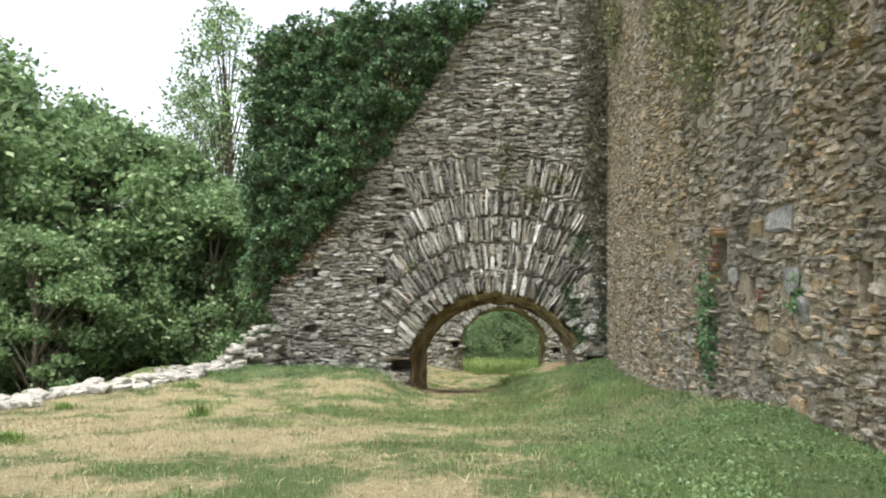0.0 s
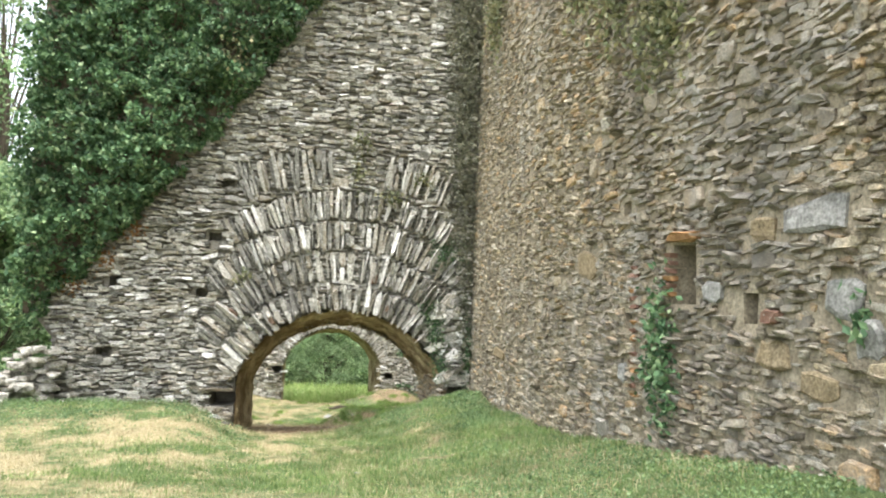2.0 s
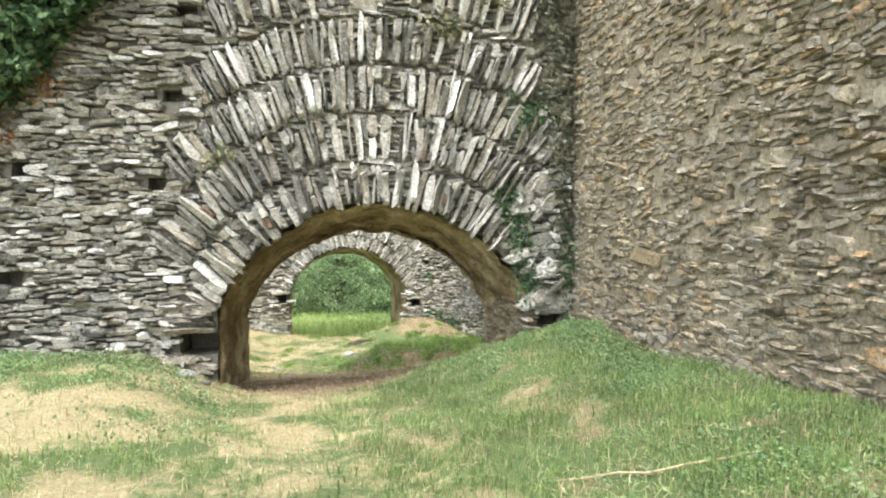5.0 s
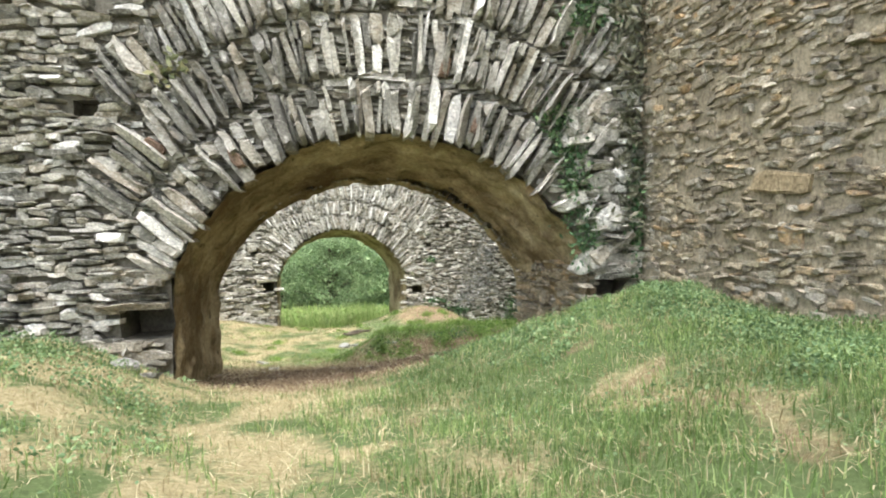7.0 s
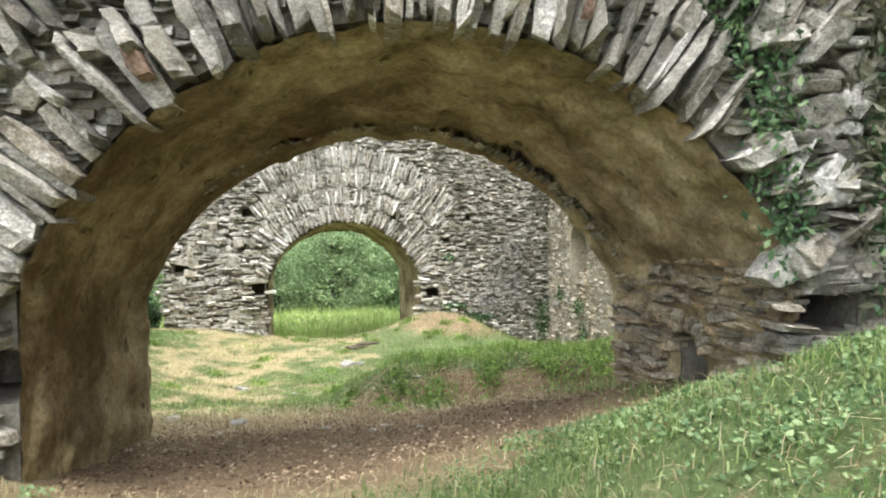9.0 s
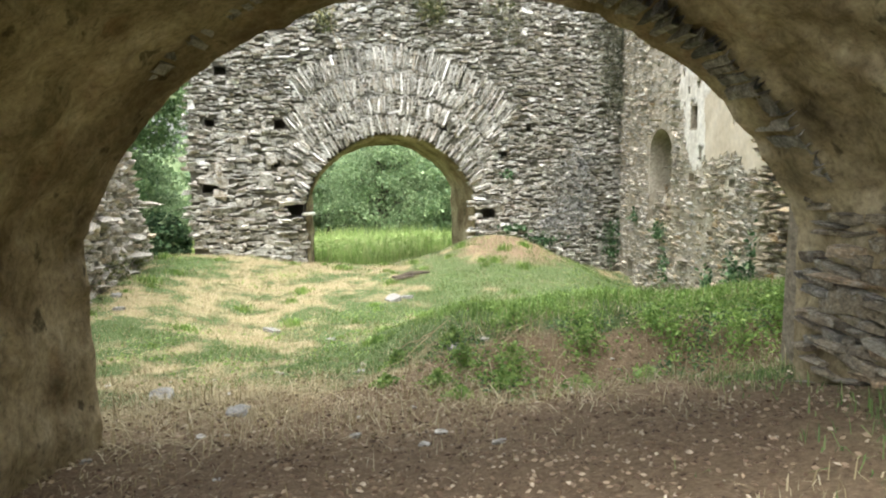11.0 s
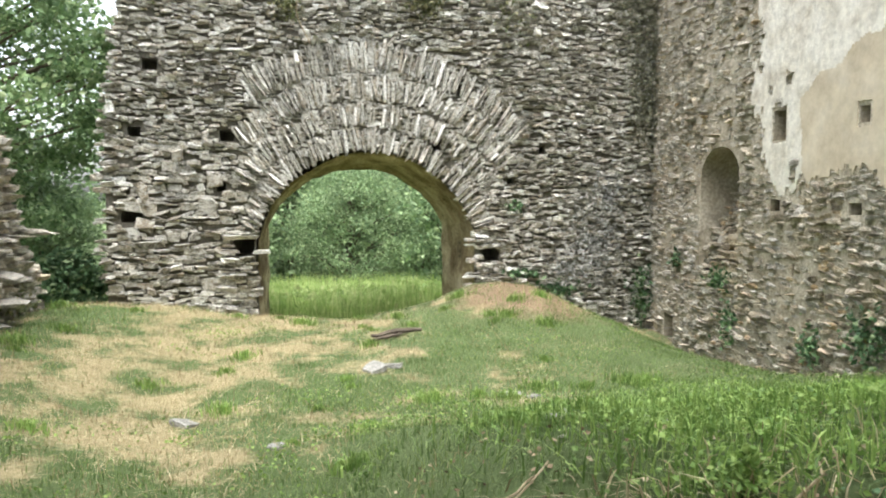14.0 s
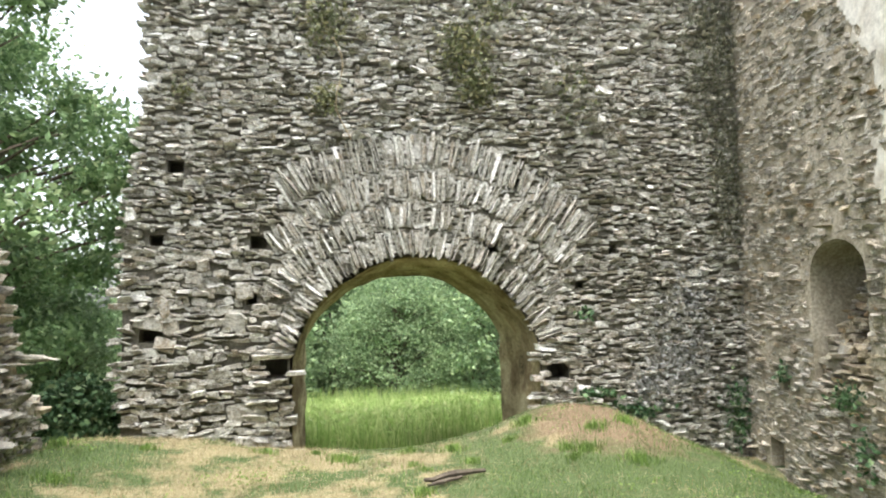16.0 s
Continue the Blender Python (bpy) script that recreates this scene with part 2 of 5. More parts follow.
TALL_GRASS = leaf_material("tall_meadow_grass", [(0, (0.25, 0.37, 0.1)), (0.6, (0.41, 0.53, 0.18)), (1, (0.6, 0.63, 0.3))], 0.4)
STRAW = leaf_material("dry_grass", [(0, (0.225, 0.175, 0.09)), (0.5, (0.4, 0.335, 0.19)), (1, (0.58, 0.51, 0.34))], 0.3)
WEED = leaf_material("weed_leaf", [(0, (0.078, 0.138, 0.06)), (0.5, (0.15, 0.232, 0.1)), (1, (0.26, 0.34, 0.165))], 0.3)
FRESH_LEAF = leaf_material("fresh_weed_leaf", [(0, (0.105, 0.185, 0.045)), (0.5, (0.2, 0.32, 0.078)), (1, (0.34, 0.46, 0.14))], 0.35)
LITTER = leaf_material("leaf_litter", [(0, (0.08, 0.052, 0.032)), (0.45, (0.19, 0.13, 0.08)), (0.8, (0.33, 0.25, 0.16)), (1, (0.52, 0.44, 0.32))], 0.1, 0.8)


# ---- terrain ----
def glide(y, ys, zs):
    """Smooth steps through a few heights."""
    y = np.asarray(y, float)
    k = np.clip(np.searchsorted(ys, y) - 1, 0, len(ys) - 2)
    ys, zs = np.array(ys, float), np.array(zs, float)
    slope = np.gradient(zs, ys)
    h = ys[k + 1] - ys[k]
    s = np.clip((y - ys[k]) / h, 0, 1)
    return ((2 * s**3 - 3 * s**2 + 1) * zs[k] + (s**3 - 2 * s**2 + s) * h * slope[k]
            + (-2 * s**3 + 3 * s**2) * zs[k + 1] + (s**3 - s**2) * h * slope[k + 1])


def bump(x, y, cx, cy, rx, ry, h):
    return h * np.exp(-(((x - cx) / rx) ** 2) - ((y - cy) / ry) ** 2)


def wave(x, y):
    return (np.sin(1.3 * x + 0.7 * y) + np.sin(0.9 * y - 1.7 * x + 1) + np.sin(2.9 * x + 2.3 * y + 2) * 0.5) / 2.5


def patchy(x, y, seed=0.0):
    """Uneven patches about 1 m across, roughly -1 to 1."""
    total = np.zeros(np.broadcast(x, y).shape)
    for k, part in ((1.0, 1.0), (2.1, 0.55), (4.3, 0.3)):
        px, py = np.asarray(x, float) * k + seed, np.asarray(y, float) * k + 1.7 * seed
        i, j = np.floor(px), np.floor(py)
        fx, fy = px - i, py - j
        fx, fy = fx * fx * (3 - 2 * fx), fy * fy * (3 - 2 * fy)
        spot = lambda a, b: np.mod(np.sin(a * 127.1 + b * 311.7 + seed) * 43758.5453, 1.0)
        total = total + part * (2 * ((spot(i, j) * (1 - fx) + spot(i + 1, j) * fx) * (1 - fy) + (spot(i, j + 1) * (1 - fx) + spot(i + 1, j + 1) * fx) * fy) - 1)
    return total


def ease(v, a, b):
    s = np.clip((v - a) / (b - a), 0, 1)
    return s * s * (3 - 2 * s)


def crest(x):
    """Where the earth bank breaks off towards the gate."""
    return 25.1 - 0.2 * (np.clip(x, 1, 7) - 2.4)


def height(x, y):
    x, y = np.asarray(x, float), np.asarray(y, float)
    path = glide(y, [-10, 0, 4, 8.3, 12, 16, 18.5, 21, 24, 27, 31, 36, 39, 42, 60, 120],
                 [0.5, 0.22, 0.08, -0.42, -0.98, -1.36, -1.6, -1.92, -2.3, -2.9, -3.45, -3.5, -3.75, -4.4, -5.9, -6.5])
    rise = glide(y, [-10, 5, 8, 11, 14, 17, 19.8, 21, 22.5, 24.5, 27, 31, 36, 40, 60], [0.1, 0.1, 0.42, 0.5, 0.5, 0.62, 0.93, 0.58, 0.3, 0.25, 0.35, 0.05, 0, 0, 0])
    right = ease(x, 0.9 + 0.05 * (20 - np.clip(y, 8, 20)), 4.2)
    left = ease(-x, 0.3, 2.3)
    z = path + rise * right
    z += left * glide(y, [-10, 6, 12, 17, 20.5, 23.5, 26, 60], [0, 0, 0.1, 0.32, 0.68, 0.3, 0.1, 0])
    z -= ease(-x, 8.2, 11.0) * (3.2 - 1.7 * ease(y, 20, 40)) * ease(y, -40, -5)
    # earth bank across the court behind the gate: steep to the gate, gentle to the court
    edge = crest(x) + 0.12 * wave(x * 2.3, 3.0)
    bank = glide(y - edge, [-2.0, -1.3, -0.75, 0.0, 0.6, 1.6, 3.0, 5.0, 8.0], [-2.22, -2.36, -2.34, -2.03, -1.99, -2.22, -2.68, -3.22, -3.4]) + 0.05 * np.clip(x - 3, 0, 4)
    over = ease(x, 1.35, 2.7) * ease(y, 23.1, 23.9) * (1 - ease(y, 28.6, 31))
    z = z * (1 - over) + bank * over
    z += 0.06 * patchy(x * 1.6, y * 1.6, 31) * over * (1 - ease(y, 25, 26))
    z -= bump(x, y, 3.95, 20.4, 0.95, 0.75, 0.4)
    z += bump(x, y, 6.1, 38.6, 1.7, 2.6, 0.75) + bump(x, y, -0.5, 38.2, 2.0, 2.4, 0.3)
    z -= ease(x, 7.0, 10.2) * ease(y, 30, 35.5) * (0.95 - 0.45 * ease(y, 36.5, 38.6))
    z += 0.74 * ease(-x, -0.2, 2.7) * ease(y, 27.0, 31) * (1 - ease(y, 39, 41.5))
    z += 0.035 * wave(x * 2, y * 2) + 0.02 * wave(x * 5, y * 5)
    return z


def lines(spans):
    out = []
    for a, b, n in spans:
        out += list(np.linspace(a, b, n, endpoint=False))
    return np.array(out + [spans[-1][1]])


gx = lines([(-600, -60, 10), (-60, -14, 14), (-14, 12, 150), (12, 60, 14), (60, 600, 10)])
gy = lines([(-600, -60, 8), (-60, -2, 12), (-2, 44, 240), (44, 100, 20), (100, 900, 12)])
GX, GY = np.meshgrid(gx, gy)
gv = np.stack([GX, GY, height(GX, np.clip(GY, -10, 120))], -1).reshape(-1, 3)
ii = np.arange(len(gx) * len(gy)).reshape(len(gy), len(gx))
gf = np.stack([ii[:-1, :-1], ii[:-1, 1:], ii[1:, 1:], ii[1:, :-1]], -1).reshape(-1, 4)


def worn(x, y):
    """Small bare spots among the weeds before the gate."""
    return ease(patchy(x * 2.1, y * 2.4, 71), 0.15, 0.95) * ease(y, 7, 10) * (1 - ease(y, 20, 21)) * ease(x, 0.2, 1.2)


def greenness(x, y):
    """How much living grass grows at a place, 0 to 1."""
    x, y = np.asarray(x, float), np.asarray(y, float)
    g = 0.3 + 0.3 * patchy(x * 0.5, y * 0.4, 3) + 0.36 * patchy(x * 1.9, y * 1.6, 8) + 0.15 * patchy(x * 4.5, y * 4, 15)
    g += (0.85 - 0.45 * ease(y, 27, 31)) * ease(x - 0.02 * y, 0.2, 1.9) * (1 - 0.55 * ease(y, 14, 17) * (1 - ease(x, 2.5, 4)))
    g += 0.35 * ease(-x, 0.5, 3) * ease(y, 15, 19) * (1 - ease(y, 24, 27))
    g += bump(x, y, 5, 27.0, 3.6, 2.4, 0.8) + 0.22 * ease(y, 26, 28) * (1 - ease(y, 36, 38)) * (0.4 + ease(x, 3, 6)) + 0.25 * patchy(x * 2.6, y * 2.6, 21) * ease(y, 25, 27)
    g -= bump(x, y, 1.2, 22.3, 2.7, 1.8, 1.6) + bump(x, y, 0.6, 24.6, 3.2, 1.1, 0.45)
    g -= bump(x, y, 3.2, 24.2, 2.5, 0.6, 0.8) + bump(x, y, 5.6, 37.4, 1.9, 2.2, 0.25) + bump(x, y, 2.8, 36, 1.7, 2.4, 0.4)
    g -= 0.45 * worn(x, y)
    g += 0.8 * ease(y, 40, 42)
    return np.clip(g, 0, 1)


def bareness(x, y):
    """Bare earth and leaf litter in and behind the passage."""
    return np.clip(0.38 * worn(x, y) + bump(x, y, 1.2, 22.0, 2.8, 1.5, 1.1) + bump(x, y, 0.8, 24.0, 3.0, 0.9, 0.25) + 0.7 * bump(x, y, 6.5, 37.2, 1.9, 1.9, 1.0) + bump(x, y - crest(x), 3.6, -0.65, 2.4, 0.5, 1.15), 0, 1)


def ground_material():
    m, n, l, b = node_material("dry_lawn_earth")
    cover = n.new("ShaderNodeVertexColor")
    cover.layer_name = "cover"
    sep = n.new("ShaderNodeSeparateColor")
    l.new(cover.outputs[0], sep.inputs[0])
    fine, broad = noise_node(n, l, 26, 8, 0.85), noise_node(n, l, 2.2, 6, 0.75)
    straw = ramp_node(n, l, fine, [(0.3, (0.15, 0.12, 0.065)), (0.5, (0.325, 0.275, 0.155)), (0.72, (0.53, 0.47, 0.31))])
    green = ramp_node(n, l, fine, [(0.3, (0.052, 0.075, 0.03)), (0.55, (0.11, 0.15, 0.06)), (0.75, (0.2, 0.235, 0.11))])
    earth = ramp_node(n, l, fine, [(0.3, (0.095, 0.066, 0.041)), (0.5, (0.22, 0.16, 0.1)), (0.72, (0.38, 0.3, 0.2))])
    mottle = n.new("ShaderNodeMath")
    mottle.operation = "MULTIPLY_ADD"
    mottle.inputs[1].default_value, mottle.inputs[2].default_value = 1.1, -0.55
    l.new(noise_node(n, l, 8, 6, 0.75), mottle.inputs[0])
    speckled = n.new("ShaderNodeMath")
    speckled.operation = "ADD"
    l.new(mottle.outputs[0], speckled.inputs[0])
    l.new(broad, speckled.inputs[1])
    edge = n.new("ShaderNodeMath")
    edge.operation = "ADD"
    l.new(sep.outputs[1], edge.inputs[0])
    l.new(speckled.outputs[0], edge.inputs[1])
    colour = mixed(n, l, ramp_node(n, l, edge.outputs[0], [(0.62, grey(0)), (1.3, grey(1))]), straw, green)
    edge2 = n.new("ShaderNodeMath")
    edge2.operation = "ADD"
    l.new(sep.outputs[0], edge2.inputs[0])
    l.new(broad, edge2.inputs[1])
    colour = mixed(n, l, ramp_node(n, l, edge2.outputs[0], [(0.75, grey(0)), (1.15, grey(1))]), colour, earth)
    l.new(colour, b.inputs["Base Color"])
    b.inputs["Roughness"].default_value = 0.95
    b.inputs["Specular IOR Level"].default_value = 0.1
    relief(n, l, b, fine, 0.8, 0.05)
    return m


ground_mesh = mesh_from("ground", gv, [gf])
paint = ground_mesh.color_attributes.new("cover", "FLOAT_COLOR", "POINT")
cover_values = np.stack([bareness(gv[:, 0], gv[:, 1]), greenness(gv[:, 0], gv[:, 1]), np.zeros(len(gv)), np.ones(len(gv))], -1)
paint.data.foreach_set("color", cover_values.astype(np.float32).ravel())
ground_mesh.polygons.foreach_set("use_smooth", np.ones(len(gf), bool))
piece("ground", ground_mesh, ground_material(), None, "sloping dry lawn with green patches and bare earth", "ground", "", "structure")


# ---- masonry ----
class Face:
    """A wall's face: u along it, v up, w out of it."""

    def __init__(self, at, along, out, swell=0.012):
        self.at, self.along, self.out = (np.array(v, float) for v in (at, along, out))
        self.along /= np.linalg.norm(self.along)
        self.out /= np.linalg.norm(self.out)
        self.swell = swell

    def place(self, u, v, w):
        u, v, w = np.broadcast_arrays(np.asarray(u, float), np.asarray(v, float), np.asarray(w, float))
        w = w + self.swell * wave(u * 0.8, v * 0.9)
        p = self.at + u[..., None] * self.along + w[..., None] * self.out
        p[..., 2] += v
        return p


def stones(face, u, v, a, b, turn, proud, sides=8, depth=0.07):
    """Rough stones, one row each, as (n, 3 * sides, 3) points: a back ring, an edge ring and a worn front ring."""
    n = len(u)
    if sides == 8:
        c = np.array([1, 1, 0.45, -0.35, -1, -1, -0.45, 0.35]) + rng.uniform(-0.2, 0.14, (n, 8)) * np.array([1, 1, 1, 1, -1, -1, 1, 1])
        s = np.array([-0.78, 0.72, 0.98, 1, 0.78, -0.72, -1, -0.98]) + rng.uniform(-0.3, 0.25, (n, 8)) * np.array([-1, 1, 1, 1, 1, -1, -1, -1])
    elif sides == 6:
        c = np.array([1, 1, 0.1, -1, -1, -0.1]) + rng.uniform(-0.25, 0.15, (n, 6)) * np.array([1, 1, 2, -1, -1, 2])
        s = np.array([-0.75, 0.7, 1, 0.75, -0.7, -1]) + rng.uniform(-0.3, 0.25, (n, 6)) * np.array([-1, 1, 1, 1, -1, -1])
    else:
        ang = np.linspace(0, 2 * np.pi, sides, endpoint=False) + rng.uniform(-0.25, 0.25, (n, sides)) + np.pi / sides
        c, s = np.cos(ang) * 1.12, np.sin(ang) * 1.12
    pu, pv = c * a[:, None] * 1.02, s * b[:, None] * 1.06
    ct, st = np.cos(turn)[:, None], np.sin(turn)[:, None]
    tilt_u, tilt_v = rng.normal(0, 0.3, (n, 1)), rng.normal(0.12, 0.3, (n, 1))
    rings = []
    for size, low, ragged in ((1.0, None, 0), (1.0, 0.55, 0.3), (0.8, 1.0, 0.3)):
        w = np.full((n, sides), -depth) if low is None else proud[:, None] * low * (1 + tilt_u * c + tilt_v * s + rng.uniform(-ragged, ragged, (n, sides)))
        k = size * (1 if low != 1.0 else rng.uniform(0.85, 1.12, (n, sides)))
        rings.append(face.place(u[:, None] + (pu * ct - pv * st) * k, v[:, None] + (pu * st + pv * ct) * k, w))
    if np.cross(face.along, (0, 0, 1)) @ face.out < 0:
        rings = [r[:, ::-1] for r in rings]
    return np.concatenate(rings, 1)


def stone_faces(n, sides):
    k = np.arange(sides)
    q = np.concatenate([np.stack([k + r * sides, (k + 1) % sides + r * sides, (k + 1) % sides + (r + 1) * sides, k + (r + 1) * sides], -1) for r in (0, 1)])
    step = (np.arange(n) * 3 * sides)[:, None, None]
    return (q[None] + step).reshape(-1, 4), (2 * sides + k[None] + step[:, :, 0]).reshape(-1, sides)


def stones_mesh(name, pts):
    n, m, _ = pts.shape
    quads, tops = stone_faces(n, m // 3)
    return mesh_from(name, pts.reshape(-1, 3), [quads, tops])


def coursed(u0, u1, v0, v1, thick, length, allowed, slant=0.03, loose=1.0, big=0.02, lost=0.05):
    """Rows of stones over a rectangle of a face: u, v, half length, half height, turn."""
    out, v = [], v0
    while v < v1:
        h = rng.uniform(*thick)
        u = u0 - rng.uniform(0, length[1])
        while u < u1:
            w = min(rng.uniform(*length) * (0.6 + 0.8 * h / thick[1]), 1.5)
            tall = h * rng.uniform(0.55, 1.3)
            if rng.uniform() < big:
                tall, w = tall * 2.3, w * 1.25
            vv = v + h / 2 + 0.05 * np.sin(u * 0.9 + v * 0.37) + rng.uniform(-0.35, 0.35) * h * loose
            out.append((u + w / 2, vv, w / 2, tall / 2, rng.normal(0, slant)))
            u += w * rng.uniform(0.92, 1.02) + 0.008
        v += h * 0.97
    out = np.array(out)
    out = out[rng.uniform(0, 1, len(out)) > lost]
    return out[allowed(out[:, 0], out[:, 1], out[:, 2])]


def ring_stones(cu, cv, r0, r1, a0, a1, thick):
    """Slabs set on edge round an arch, from angle a0 to a1 from the crown: u, v, half length, half height, turn."""
    out, mid, a = [], (r0 + r1) / 2, a0
    while a < a1:
        t = rng.uniform(*thick)
        da = t / mid
        ln = (r1 - r0) * rng.choice([rng.uniform(0.75, 1.12), rng.uniform(0.4, 0.7)], p=[0.7, 0.3])
        rr = r0 + ln / 2 + rng.uniform(-0.06, 0.1) * (r1 - r0)
        ang = a + da / 2 + rng.normal(0, 0.008)
        lean = np.pi / 2 - ang * (0.94 + 0.05 * np.sin(ang * 9 + r0)) + rng.normal(0, 0.06)
        out.append((cu + rr * np.sin(ang), cv + rr * np.cos(ang), ln / 2, t * rng.uniform(0.37, 0.5), lean))
        if ln < 0.72 * (r1 - r0):
            rest = (r1 - r0) * 1.02 - ln - (rr - ln / 2 - r0)
            mid_r = rr + ln / 2 + rest / 2
            out.append((cu + mid_r * np.sin(ang), cv + mid_r * np.cos(ang), rest * 0.46, t * 0.5, lean + rng.normal(0, 0.06)))
        a += da * 0.98
    return np.array(out)


def split_wall(face, rows, proud, material, wall, near, name="stone", word="rubble", depth=0.2, sides=6):
    """The rows that near() picks become parts of their own; the rest stays one piece of stuff."""
    pts = stones(face, rows[:, 0], rows[:, 1], rows[:, 2], rows[:, 3], rows[:, 4], proud, sides, depth)
    pick = near(rows[:, 0], rows[:, 1])
    chosen = np.flatnonzero(pick)[:300]
    pick[:] = False
    pick[chosen] = True
    for p in pts[pick]:
        mid = p.mean(0)
        piece(name, stones_mesh(name, (p - mid)[None]), material, wall).location = mid
    if (~pick).any():
        piece(word, stones_mesh(word, pts[~pick]), material, wall, "", "", "", "stuff")


def prism(name, front, back):
    """A closed mesh between two outlines with as many corners."""
    bm = bmesh.new()
    f, b = [bm.verts.new(p) for p in front], [bm.verts.new(p) for p in back]
    bm.faces.new(f)
    bm.faces.new(b[::-1])
    for k in range(len(f)):
        j = (k + 1) % len(f)
        bm.faces.new((f[j], f[k], b[k], b[j]))
    bmesh.ops.recalc_face_normals(bm, faces=bm.faces)
    me = bpy.data.meshes.new(name)
    bm.to_mesh(me)
    bm.free()
    return me


def carved(me, cutters):
    """The mesh less some boxes and prisms."""
    ob = new("carving", me)
    for cutter in cutters:
        tool = new("cutter", cutter)
        mod = ob.modifiers.new("cut", "BOOLEAN")
        mod.operation, mod.solver, mod.object = "DIFFERENCE", "EXACT", tool
        ob2 = bpy.data.meshes.new_from_object(ob.evaluated_get(bpy.context.evaluated_depsgraph_get()))
        ob.modifiers.remove(mod)
        ob.data = ob2
        bpy.data.objects.remove(tool)
    out = ob.data
    bpy.data.objects.remove(ob)
    return out


def hole_cutters(face, holes):
    """Square putlog holes (u, v, width, height, depth) as one cutting mesh."""
    bm = bmesh.new()
    cube = [(0, 3, 2, 1), (4, 5, 6, 7), (0, 1, 5, 4), (1, 2, 6, 5), (2, 3, 7, 6), (3, 0, 4, 7)]
    for u, v, w, h, d in holes:
        vs = [bm.verts.new(face.place(u + x * w / 2 * rng.uniform(0.85, 1.1), v + y * h / 2 * rng.uniform(0.85, 1.1), ww)) for ww in (-d, 0.4) for x, y in ((-1, -1), (1, -1), (1, 1), (-1, 1))]
        for q in cube:
            bm.faces.new([vs[i] for i in q])
    bmesh.ops.recalc_face_normals(bm, faces=bm.faces)
    me = bpy.data.meshes.new("holes")
    bm.to_mesh(me)
    bm.free()
    return me


def clear_of(holes, grow=0.02):
    def test(u, v, a):
        ok = np.ones(len(u), bool)
        for hu, hv, w, h, _ in holes:
            ok &= ~((np.abs(u - hu) < w / 2 + 0.5 * a + grow) & (np.abs(v - hv) < h / 2 + 0.03))
        return ok
    return test


def arch_profile(cu, cv, r, half, base, n=28):
    """The outline of an opening from the left foot over the crown to the right foot."""
    lim = math.asin(min(half / r, 1.0))
    pts = [(cu - half, base)]
    pts += [(cu + r * math.sin(a), cv + r * math.cos(a)) for a in np.linspace(-lim, lim, n)]
    return pts + [(cu + half, base)]


def lining(name, near_face, far_w, near, far, material, wall, rough=0.05, grid=(40, 170), gap=None):
    """The rough inner skin of a passage between two outlines, a little inside of the wall's own."""
    def even(pts, m):
        pts = np.array(pts)
        s = np.r_[0, np.cumsum(np.hypot(*np.diff(pts, axis=0).T))]
        t = np.linspace(0, s[-1], m)
        return np.stack([np.interp(t, s, pts[:, k]) for k in (0, 1)], -1)

    m, k = grid[1], grid[0]
    a, b = even(near, m), even(far, m)
    s = np.linspace(0, 1, k)[:, None, None]
    uv = a[None] * (1 - s) + b[None] * s
    mid = uv.mean(1, keepdims=True)
    w = np.linspace(-0.02, far_w - 0.1, k)[:, None] * np.ones((1, m))
    bumps = np.array([[noise.fractal(Vector((p[0] * 1.6, p[1] * 1.6, q * 0.9)), 0.8, 2.0, 5) + 0.8 * noise.noise(Vector((p[0] * 4, p[1] * 4, q * 4))) + 0.35 * noise.noise(Vector((p[0] * 13, p[1] * 13, q * 11))) for p, q in zip(row, ws)] for row, ws in zip(uv, w)])
    inward = mid - uv
    inward /= np.linalg.norm(inward, axis=-1, keepdims=True)
    uv = uv + inward * (0.025 + rough * np.clip(bumps + 0.5, 0, 2))[..., None]
    w = w + 0.07 * bumps
    p = near_face.place(uv[..., 0], uv[..., 1], w).reshape(-1, 3)
    i = np.arange(k * m).reshape(k, m)
    q = np.stack([i[:-1, :-1], i[:-1, 1:], i[1:, 1:], i[1:, :-1]], -1).reshape(-1, 4)
    keep = np.ones(len(q), bool)
    if gap:
        cu, cv, cw = (np.stack([uv[..., 0], uv[..., 1], w], -1).reshape(-1, 3)[q].mean(1)).T
        keep = ~((cu > gap[0]) & (cv > gap[1]) & (cv < gap[2] - 1.2 * (cw - gap[3]) ** 2) & (np.abs(cw - gap[3]) < gap[4]))
    return piece(name, mesh_from(name, p, [q[keep]], True), material, wall)


def behind_rings(rows, proud, cu, cv, rings, deep=0.06):
    """Stones behind the slabs of an arch lie deeper."""
    r, ang = np.hypot(rows[:, 0] - cu, rows[:, 1] - cv), np.arctan2(rows[:, 0] - cu, rows[:, 1] - cv)
    for r0, r1, a0, a1 in rings:
        inside = (r > r0 - 0.05) & (r < r1 + 0.05) & (ang > a0 - 0.01) & (ang < a1 + 0.01)
        proud = np.where(inside, 0.1 * proud - deep, proud)
    return proud


# gate wall with the first arch
A = Face((0, 20.85, 0), (1, -0.17, 0), (-0.17, -1, 0), 0.012)
AC, AZ, AR, AH = 1.55, -1.63, 2.78, 2.54
A_DEEP = -2.4
near_a = arch_profile(AC, AZ, AR, AH, -3.2)
far_a = arch_profile(AC - 0.2, AZ - 0.17, 2.52, 2.33, -3.2)
wall_a = empty("wall_gate", "tall ruined slate gate wall pierced by a round arch", "wall", "", "structure")
left_edge = [(-5.3, -3.2), (-5.3, 0.2), (-6.0, 1.0), (-6.1, 7.9), (-5.4, 8.7), (-3.0, 9.1), (1.2, 9.3), (2.2, 10.6), (4.75, 11.0), (4.75, -3.2)]
